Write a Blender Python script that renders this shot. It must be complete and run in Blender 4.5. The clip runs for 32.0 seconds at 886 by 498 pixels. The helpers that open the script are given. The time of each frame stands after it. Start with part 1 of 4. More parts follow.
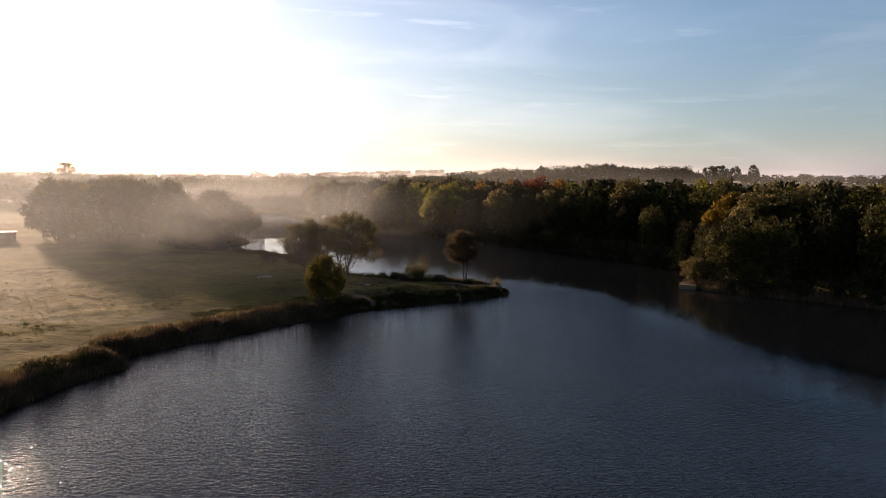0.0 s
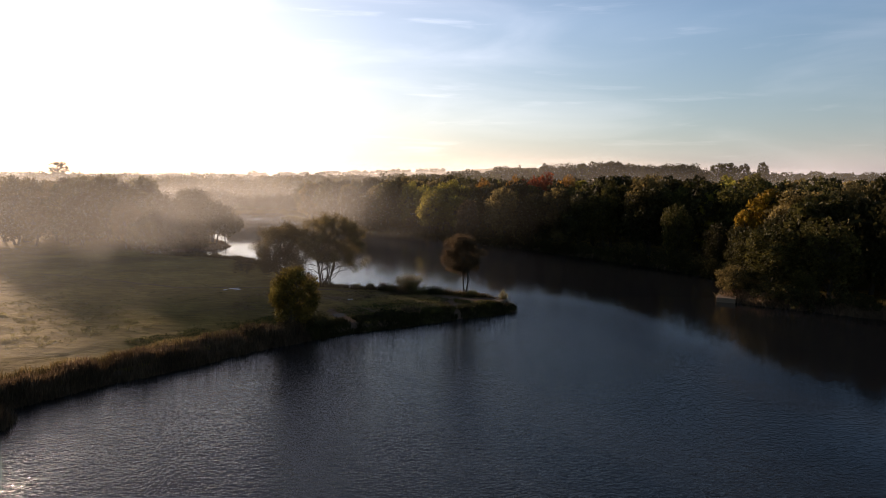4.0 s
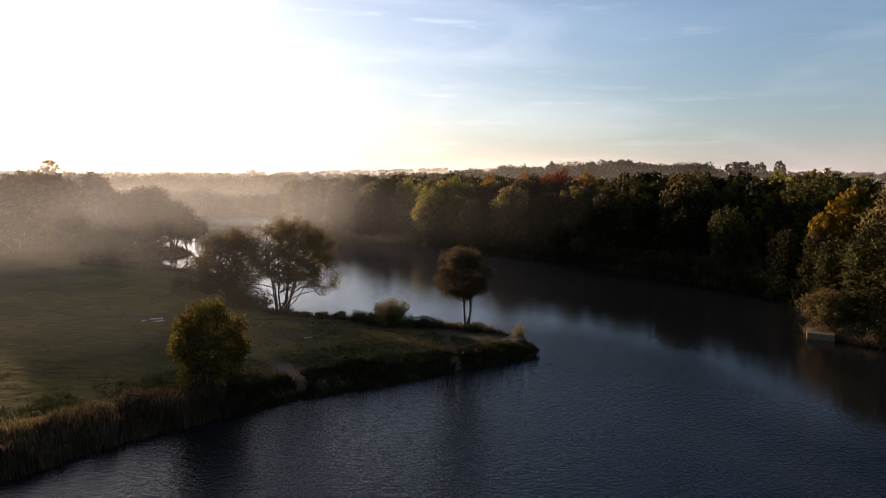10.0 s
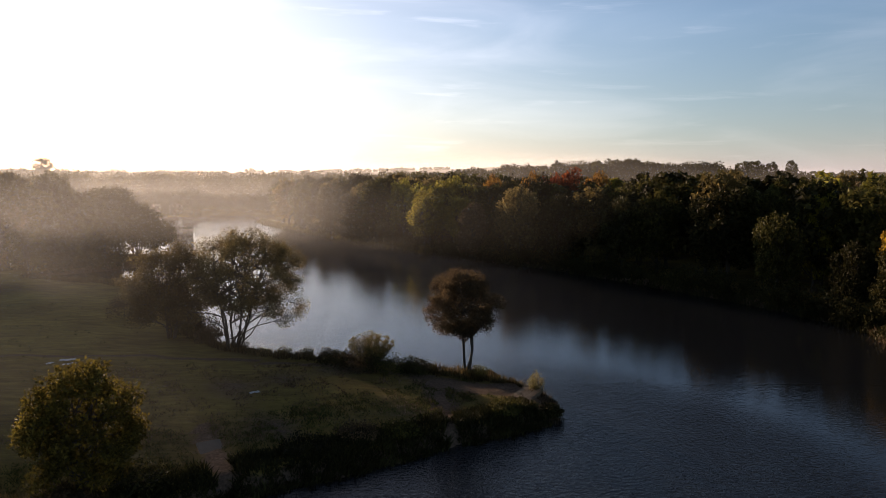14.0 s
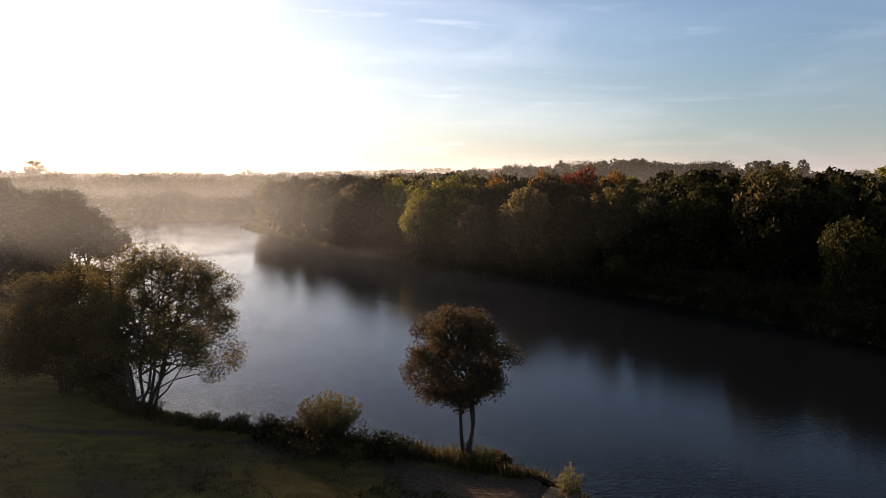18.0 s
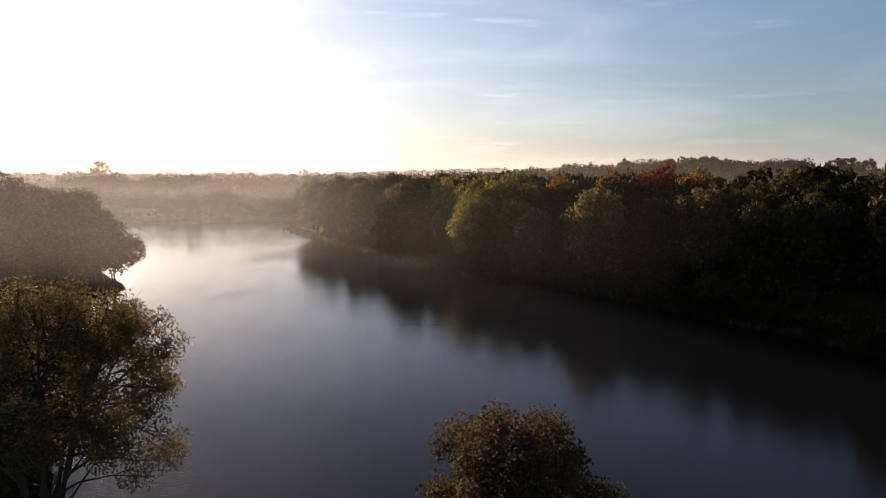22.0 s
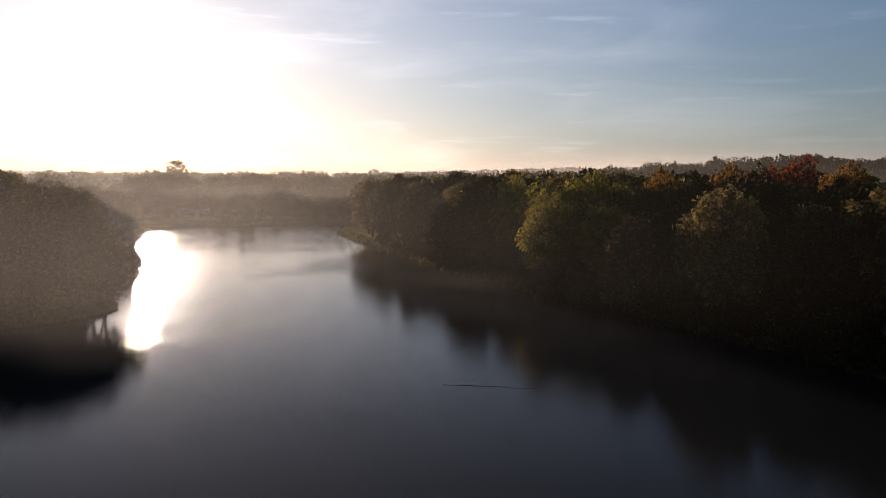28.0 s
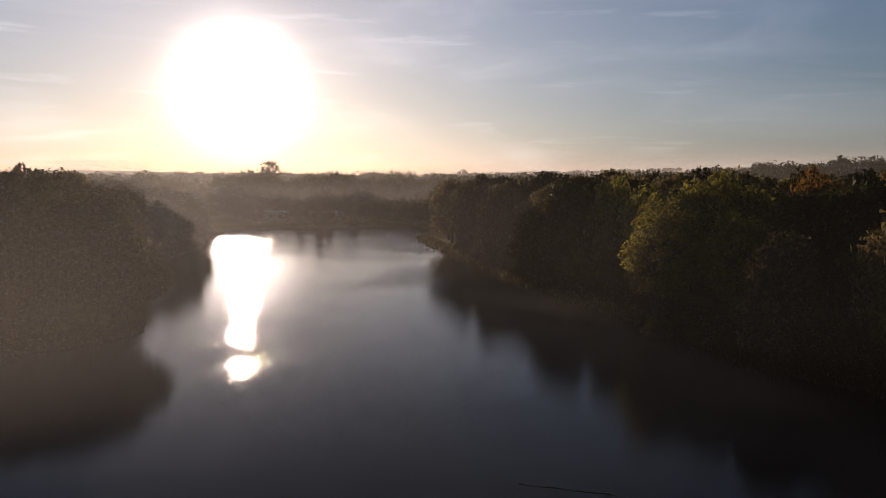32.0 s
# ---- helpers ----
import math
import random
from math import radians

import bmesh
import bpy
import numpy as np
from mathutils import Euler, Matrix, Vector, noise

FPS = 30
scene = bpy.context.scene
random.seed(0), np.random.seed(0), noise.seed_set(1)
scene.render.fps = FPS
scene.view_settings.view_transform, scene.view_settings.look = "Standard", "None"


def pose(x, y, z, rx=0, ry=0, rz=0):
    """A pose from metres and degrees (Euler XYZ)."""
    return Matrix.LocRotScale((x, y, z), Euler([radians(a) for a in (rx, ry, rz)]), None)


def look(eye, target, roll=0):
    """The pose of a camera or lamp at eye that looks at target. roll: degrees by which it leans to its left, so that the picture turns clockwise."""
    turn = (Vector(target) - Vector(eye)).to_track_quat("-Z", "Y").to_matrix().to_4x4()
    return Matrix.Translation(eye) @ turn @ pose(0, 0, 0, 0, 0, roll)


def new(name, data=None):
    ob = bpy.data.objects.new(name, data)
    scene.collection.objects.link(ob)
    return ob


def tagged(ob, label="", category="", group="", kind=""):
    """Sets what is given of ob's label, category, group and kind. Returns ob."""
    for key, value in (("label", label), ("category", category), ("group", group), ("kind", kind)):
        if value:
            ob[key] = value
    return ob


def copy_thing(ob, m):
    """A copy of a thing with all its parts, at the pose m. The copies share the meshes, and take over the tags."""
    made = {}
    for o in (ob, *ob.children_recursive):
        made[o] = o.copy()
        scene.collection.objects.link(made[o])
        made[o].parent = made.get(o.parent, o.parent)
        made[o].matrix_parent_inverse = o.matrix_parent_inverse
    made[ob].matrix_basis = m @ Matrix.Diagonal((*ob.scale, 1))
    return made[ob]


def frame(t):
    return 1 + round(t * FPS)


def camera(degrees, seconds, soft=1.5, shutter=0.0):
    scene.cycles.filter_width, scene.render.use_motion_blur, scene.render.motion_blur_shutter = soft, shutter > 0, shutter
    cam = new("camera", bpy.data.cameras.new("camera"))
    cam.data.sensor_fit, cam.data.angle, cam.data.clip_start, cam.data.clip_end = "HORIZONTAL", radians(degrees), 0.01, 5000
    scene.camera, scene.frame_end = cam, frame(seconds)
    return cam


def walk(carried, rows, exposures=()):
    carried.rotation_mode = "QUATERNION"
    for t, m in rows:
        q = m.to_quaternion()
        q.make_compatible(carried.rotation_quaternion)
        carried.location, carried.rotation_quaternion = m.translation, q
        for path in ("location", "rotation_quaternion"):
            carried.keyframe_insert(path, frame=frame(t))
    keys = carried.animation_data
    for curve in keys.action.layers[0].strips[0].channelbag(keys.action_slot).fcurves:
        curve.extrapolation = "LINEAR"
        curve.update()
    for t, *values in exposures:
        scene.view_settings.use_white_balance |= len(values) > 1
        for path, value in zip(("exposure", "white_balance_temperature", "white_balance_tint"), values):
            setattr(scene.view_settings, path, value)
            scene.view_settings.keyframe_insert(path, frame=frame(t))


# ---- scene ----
cam = camera(68.0, 32.0, soft=0.6)
PATH = [
    (0, (-0.051, -19.279, 16.02), (-0.055, -17.29, 15.808), 0.5),
    (1, (0.009, -15.859, 15.867), (0.006, -13.87, 15.654), 0.5),
    (2, (0.07, -12.245, 15.749), (0.065, -10.256, 15.537), 0.5),
    (3, (0.272, -8.657, 15.671), (0.266, -6.669, 15.456), 0.4),
    (5.5, (0.839, 0.262, 15.475), (0.828, 2.251, 15.261), 0.3),
    (6, (0.892, 2.023, 15.431), (0.882, 4.012, 15.217), 0.3),
    (7, (1.005, 5.644, 15.309), (0.995, 7.632, 15.095), 0.3),
    (9, (1.167, 13.26, 14.989), (1.153, 15.248, 14.773), 0.4),
    (11, (1.436, 20.485, 14.892), (1.414, 22.473, 14.678), 0.4),
    (13, (1.652, 27.684, 15.023), (1.628, 29.672, 14.805), 0.5),
    (14.5, (1.865, 33.201, 15.096), (1.84, 35.189, 14.878), 0.5),
    (16.5, (2.156, 41.017, 14.882), (2.128, 43.005, 14.668), 0.3),
    (18, (2.325, 46.61, 14.716), (2.296, 48.598, 14.503), 0.3),
    (19, (2.49, 50.249, 14.662), (2.44, 52.237, 14.45), 0.3),
    (20, (2.671, 53.861, 14.475), (2.551, 55.846, 14.263), 0.4),
    (21, (2.482, 57.514, 14.65), (2.321, 59.496, 14.436), 0.3),
    (22, (2.422, 61.17, 14.677), (2.223, 63.148, 14.462), 0.2),
    (23, (2.453, 64.765, 14.606), (2.212, 66.739, 14.392), 0.3),
    (24, (2.24, 68.1, 14.538), (1.908, 70.06, 14.322), 0.2),
    (24.5, (2.155, 69.75, 14.51), (1.745, 71.695, 14.295), 0.2),
    (25, (2.07, 71.405, 14.482), (1.666, 73.352, 14.266), 0.2),
    (27.5, (1.082, 79.755, 14.39), (0.671, 81.701, 14.175), 0.3),
    (28, (0.83, 81.548, 14.38), (0.416, 83.493, 14.164), 0.3),
    (29, (0.22, 85.35, 14.434), (-0.204, 87.292, 14.216), 0.2),
    (29.5, (-0.09, 87.22, 14.41), (-0.533, 89.158, 14.193), 0.2),
    (30, (-0.396, 89.086, 14.383), (-0.883, 91.014, 14.167), 0.2),
    (31, (-0.962, 92.637, 14.399), (-1.566, 94.532, 14.183), 0.3),
    (31.5, (-1.35, 94.3, 14.39), (-2.0, 96.18, 14.175), 0.35),
    (32, (-1.74, 95.947, 14.379), (-2.414, 97.818, 14.164), 0.4),
]
walk(cam, [(t, look(eye, target, roll)) for t, eye, target, roll in PATH], [(0, 0.75, 7330, 25), (19, 0.75, 7330, 25), (25, 0.14, 7200, 25), (28, -0.08, 7130, 25), (30, -0.28, 7080, 26), (32, -0.6, 7050, 26)])

# ---------------- world, sun, exposure ----------------
SUN_YAW, SUN_UP = 36.8, 7.1
sun_dir = Vector((-math.sin(radians(SUN_YAW)) * math.cos(radians(SUN_UP)),
                  math.cos(radians(SUN_YAW)) * math.cos(radians(SUN_UP)), math.sin(radians(SUN_UP))))
world = bpy.data.worlds.new("world")
scene.world = world
world.use_nodes = True
wn, wl = world.node_tree.nodes, world.node_tree.links
wn.clear()


def wnode(kind, **values):
    n = wn.new(kind)
    for k, v in values.items():
        n.inputs[int(k[1:]) if k[0] == "i" and k[1:].isdigit() else k].default_value = v
    return n


def wmath(op, a, b=None):
    n = wn.new("ShaderNodeMath")
    n.operation = op
    for i, v in enumerate((a, b)):
        if v is None:
            continue
        if isinstance(v, (int, float)):
            n.inputs[i].default_value = v
        else:
            wl.new(v, n.inputs[i])
    return n.outputs[0]


sky = wn.new("ShaderNodeTexSky")
sky.sky_type = "NISHITA"
sky.sun_disc = False
sky.sun_elevation, sky.sun_rotation = radians(SUN_UP), radians(-SUN_YAW)
sky.air_density, sky.dust_density, sky.ozone_density = 1.0, 0.3, 3.0
coord = wn.new("ShaderNodeTexCoord")
dot = wn.new("ShaderNodeVectorMath")
dot.operation = "DOT_PRODUCT"
wl.new(coord.outputs["Generated"], dot.inputs[0])
dot.inputs[1].default_value = sun_dir
near_sun = wmath("MAXIMUM", dot.outputs["Value"], 0.0)
# thin morning haze brightens the sky round the sun
wsep = wn.new("ShaderNodeSeparateXYZ")
wl.new(coord.outputs["Generated"], wsep.inputs[0])
level = wmath("SUBTRACT", 1.0, wmath("ABSOLUTE", wsep.outputs["Z"]))
low_haze = wmath("POWER", level, 13.0)
wide_glow = wmath("MULTIPLY", wmath("MULTIPLY", wmath("POWER", near_sun, 6.0), 6.3), wmath("POWER", level, 2.2))
aureole = wmath("ADD", wmath("ADD", wmath("MULTIPLY", wmath("POWER", near_sun, 620.0), 80.0), wmath("MULTIPLY", wmath("POWER", near_sun, 100.0), 1.0)), wide_glow)
# streaks of high thin cloud
cmap = wn.new("ShaderNodeMapping")
cmap.inputs["Rotation"].default_value = (radians(0), radians(-15), radians(0))
cmap.inputs["Scale"].default_value = (2.2, 2.2, 11.0)
wl.new(coord.outputs["Generated"], cmap.inputs["Vector"])
cnoise = wnode("ShaderNodeTexNoise", Scale=1.4, Detail=5.0, Roughness=0.5, Distortion=0.5)
wl.new(cmap.outputs[0], cnoise.inputs["Vector"])
cramp = wn.new("ShaderNodeMapRange")
cramp.interpolation_type = "SMOOTHSTEP"
for k, v in (("From Min", 0.40), ("From Max", 0.88), ("To Min", 0.0), ("To Max", 1.0)):
    cramp.inputs[k].default_value = v
wl.new(cnoise.outputs["Fac"], cramp.inputs["Value"])
fmap = wn.new("ShaderNodeMapping")
fmap.inputs["Rotation"].default_value = (0, radians(-13), 0)
fmap.inputs["Scale"].default_value = (3.2, 3.2, 34.0)
wl.new(coord.outputs["Generated"], fmap.inputs["Vector"])
fnoise = wnode("ShaderNodeTexNoise", Scale=1.7, Detail=4.0, Roughness=0.55, Distortion=0.3)
wl.new(fmap.outputs[0], fnoise.inputs["Vector"])
framp = wn.new("ShaderNodeMapRange")
framp.interpolation_type = "SMOOTHSTEP"
for k, v in (("From Min", 0.56), ("From Max", 0.78), ("To Min", 0.0), ("To Max", 0.7)):
    framp.inputs[k].default_value = v
wl.new(fnoise.outputs["Fac"], framp.inputs["Value"])
cloud_light = wmath("MULTIPLY", wmath("ADD", cramp.outputs[0], framp.outputs[0]), wmath("ADD", 1.0, wmath("MULTIPLY", wmath("POWER", near_sun, 6.0), 4.0)))


def tint(value, colour):
    n = wn.new("ShaderNodeVectorMath")
    n.operation = "SCALE"
    n.inputs[0].default_value = colour
    wl.new(value, n.inputs["Scale"])
    return n.outputs[0]


def vadd(a, b):
    n = wn.new("ShaderNodeVectorMath")
    n.operation = "ADD"
    wl.new(a, n.inputs[0])
    wl.new(b, n.inputs[1])
    return n.outputs[0]


pale = wn.new("ShaderNodeHueSaturation")
pale.inputs["Hue"].default_value, pale.inputs["Saturation"].default_value, pale.inputs["Value"].default_value = 0.5, 1.0, 1.0
wl.new(sky.outputs[0], pale.inputs["Color"])
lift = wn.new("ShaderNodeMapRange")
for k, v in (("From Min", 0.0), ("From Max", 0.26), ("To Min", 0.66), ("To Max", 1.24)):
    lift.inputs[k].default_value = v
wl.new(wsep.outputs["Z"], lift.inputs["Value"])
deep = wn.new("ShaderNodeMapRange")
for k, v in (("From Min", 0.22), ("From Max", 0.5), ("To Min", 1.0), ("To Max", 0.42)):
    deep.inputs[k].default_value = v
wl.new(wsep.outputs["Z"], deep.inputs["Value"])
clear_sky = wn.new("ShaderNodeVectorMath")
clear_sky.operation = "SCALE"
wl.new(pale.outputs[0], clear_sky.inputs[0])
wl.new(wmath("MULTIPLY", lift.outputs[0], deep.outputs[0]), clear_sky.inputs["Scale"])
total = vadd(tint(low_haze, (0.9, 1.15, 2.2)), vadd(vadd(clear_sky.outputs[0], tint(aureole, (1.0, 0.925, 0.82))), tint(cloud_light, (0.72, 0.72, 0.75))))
bg = wn.new("ShaderNodeBackground")
bg.inputs["Strength"].default_value = 0.1
wl.new(total, bg.inputs["Color"])
wout = wn.new("ShaderNodeOutputWorld")
wl.new(bg.outputs[0], wout.inputs["Surface"])

sun = new("sun", bpy.data.lights.new("sun", "SUN"))
sun.data.energy, sun.data.angle, sun.data.color = 5.0, radians(2.2), (1.0, 0.80, 0.58)
sun.matrix_world = look(sun_dir * 300, (0, 0, 0))

# ---------------- materials ----------------


def material(name):
    m = bpy.data.materials.new(name)
    m.use_nodes = True
    m.node_tree.nodes.clear()
    return m, m.node_tree.nodes, m.node_tree.links


def node(nodes, kind, **values):
    n = nodes.new(kind)
    for k, v in values.items():
        n.inputs[k].default_value = v
    return n


def ramp(nodes, links, source, stops):
    n = nodes.new("ShaderNodeValToRGB")
    while len(n.color_ramp.elements) < len(stops):
        n.color_ramp.elements.new(0.5)
    for e, (p, c) in zip(n.color_ramp.elements, stops):
        e.position, e.color = p, (*c, 1)
    links.new(source, n.inputs[0])
    return n.outputs[0]


def shade(rgb, k):
    return tuple(min(1.0, c * k) for c in rgb)


def leaf_material(name, rgb, other, through_part=0.42):
    """Leaves: varied from leaf to leaf and from tree to tree, letting some light through."""
    m, nodes, links = material(name)
    geo = nodes.new("ShaderNodeNewGeometry")
    info = nodes.new("ShaderNodeObjectInfo")
    tc = nodes.new("ShaderNodeTexCoord")
    patch = node(nodes, "ShaderNodeTexNoise", Scale=0.45, Detail=3.0)
    links.new(tc.outputs["Object"], patch.inputs["Vector"])
    mix = nodes.new("ShaderNodeMath")
    mix.operation = "MULTIPLY_ADD"
    mix.inputs[1].default_value = 0.55
    links.new(geo.outputs["Random Per Island"], mix.inputs[0])
    sub = nodes.new("ShaderNodeMath")
    sub.operation = "MULTIPLY_ADD"
    sub.inputs[1].default_value, sub.inputs[2].default_value = 1.3, -0.45
    links.new(patch.outputs["Fac"], sub.inputs[0])
    links.new(sub.outputs[0], mix.inputs[2])
    col = ramp(nodes, links, mix.outputs[0], [(0.0, shade(rgb, 0.55)), (0.45, rgb), (0.8, other), (1.0, shade(other, 1.35))])
    hue = node(nodes, "ShaderNodeHueSaturation", Saturation=1.0)
    vary = nodes.new("ShaderNodeMapRange")
    vary.inputs["To Min"].default_value, vary.inputs["To Max"].default_value = 0.7, 1.3
    links.new(info.outputs["Random"], vary.inputs["Value"])
    links.new(vary.outputs[0], hue.inputs["Value"])
    links.new(col, hue.inputs["Color"])
    bs = node(nodes, "ShaderNodeBsdfPrincipled", Roughness=0.6)
    bs.inputs["Specular IOR Level"].default_value = 0.05
    links.new(hue.outputs[0], bs.inputs["Base Color"])
    tr = nodes.new("ShaderNodeBsdfTranslucent")
    links.new(hue.outputs[0], tr.inputs["Color"])
    both = node(nodes, "ShaderNodeMixShader", Fac=through_part)
    links.new(bs.outputs[0], both.inputs[1])
    links.new(tr.outputs[0], both.inputs[2])
    out = nodes.new("ShaderNodeOutputMaterial")
    links.new(both.outputs[0], out.inputs["Surface"])
    return m


def rough_material(name, stops, scale=4.0, fine=40.0, rough=0.85, bump=0.4, bump_size=0.02, stretch=(1, 1, 1)):
    """A matt natural surface with variation at two scales."""
    m, nodes, links = material(name)
    tc = nodes.new("ShaderNodeTexCoord")
    mp = nodes.new("ShaderNodeMapping")
    mp.inputs["Scale"].default_value = stretch
    links.new(tc.outputs["Object"], mp.inputs["Vector"])
    a = node(nodes, "ShaderNodeTexNoise", Scale=scale, Detail=5.0, Roughness=0.6)
    b = node(nodes, "ShaderNodeTexNoise", Scale=fine, Detail=4.0, Roughness=0.65)
    for n in (a, b):
        links.new(mp.outputs[0], n.inputs["Vector"])
    mid = nodes.new("ShaderNodeMath")
    mid.operation = "MULTIPLY_ADD"
    mid.inputs[1].default_value = 0.4
    links.new(b.outputs["Fac"], mid.inputs[0])
    half = nodes.new("ShaderNodeMath")
    half.operation = "MULTIPLY"
    half.inputs[1].default_value = 0.6
    links.new(a.outputs["Fac"], half.inputs[0])
    links.new(half.outputs[0], mid.inputs[2])
    col = ramp(nodes, links, mid.outputs[0], stops)
    bs = node(nodes, "ShaderNodeBsdfPrincipled", Roughness=rough)
    links.new(col, bs.inputs["Base Color"])
    bp = node(nodes, "ShaderNodeBump", Strength=bump, Distance=bump_size)
    links.new(b.outputs["Fac"], bp.inputs["Height"])
    links.new(bp.outputs[0], bs.inputs["Normal"])
    out = nodes.new("ShaderNodeOutputMaterial")
    links.new(bs.outputs[0], out.inputs["Surface"])
    return m


M_BARK = rough_material("bark", [(0.25, (0.02, 0.016, 0.012)), (0.55, (0.05, 0.04, 0.03)), (0.8, (0.1, 0.082, 0.064))],
                        scale=3.0, fine=22.0, bump=0.8, bump_size=0.03, stretch=(1, 1, 0.25))
M_WOOD = rough_material("weathered_timber", [(0.2, (0.075, 0.05, 0.03)), (0.5, (0.15, 0.105, 0.065)), (0.85, (0.23, 0.17, 0.11))],
                        scale=2.0, fine=30.0, bump=0.5, stretch=(0.3, 4, 4))
M_STONE = rough_material("concrete", [(0.2, (0.05, 0.045, 0.038)), (0.55, (0.08, 0.072, 0.06)), (0.85, (0.12, 0.108, 0.09))], scale=1.5, fine=18)
M_EARTH = rough_material("trodden_earth", [(0.2, (0.1, 0.07, 0.05)), (0.5, (0.2, 0.145, 0.1)), (0.85, (0.3, 0.23, 0.16))], scale=0.9, fine=14)
M_PLASTIC = rough_material("pale_sheet", [(0.2, (0.4, 0.41, 0.42)), (0.8, (0.62, 0.62, 0.62))], scale=2, fine=12, rough=0.3)
M_ROOF = rough_material("roof_sheet", [(0.2, (0.3, 0.3, 0.31)), (0.8, (0.55, 0.55, 0.55))], scale=0.6, fine=9, rough=0.45)
M_WALLB = rough_material("cream_panel", [(0.2, (0.22, 0.2, 0.17)), (0.8, (0.36, 0.33, 0.28))], scale=0.6, fine=9, rough=0.6)

LEAF = {
    "dark": leaf_material("leaf_dark_green", (0.029, 0.028, 0.011), (0.064, 0.058, 0.021), 0.25),
    "green": leaf_material("leaf_green", (0.046, 0.045, 0.014), (0.11, 0.098, 0.028), 0.34),
    "olive": leaf_material("leaf_olive", (0.115, 0.092, 0.036), (0.19, 0.145, 0.056), 0.5),
    "lime": leaf_material("leaf_yellow_green", (0.19, 0.175, 0.032), (0.37, 0.315, 0.055), 0.55),
    # brighter copy of lime, with sunlight put into the leaf colour
    "sunlit": leaf_material("leaf_yellow_green_sunlit", (0.26, 0.23, 0.04), (0.46, 0.385, 0.07), 0.58),
    "gold": leaf_material("leaf_gold", (0.24, 0.15, 0.02), (0.4, 0.26, 0.03)),
    "orange": leaf_material("leaf_orange", (0.16, 0.085, 0.02), (0.28, 0.145, 0.03), 0.48),
    "red": leaf_material("leaf_red", (0.16, 0.036, 0.016), (0.26, 0.068, 0.022), 0.45),
    "russet": leaf_material("leaf_russet", (0.092, 0.067, 0.039), (0.17, 0.12, 0.064), 0.48),
    "willow": leaf_material("leaf_old_gold", (0.1, 0.08, 0.02), (0.2, 0.155, 0.032)),
    "straw": leaf_material("leaf_pale_straw", (0.18, 0.155, 0.06), (0.31, 0.265, 0.105), 0.5),
    "sedge": leaf_material("sedge_blade", (0.12, 0.082, 0.05), (0.23, 0.158, 0.098), 0.4),
    "reed": leaf_material("reed_blade", (0.11, 0.085, 0.036), (0.22, 0.155, 0.07)),
    "grass": leaf_material("grass_blade", (0.085, 0.088, 0.027), (0.15, 0.14, 0.043)),
}


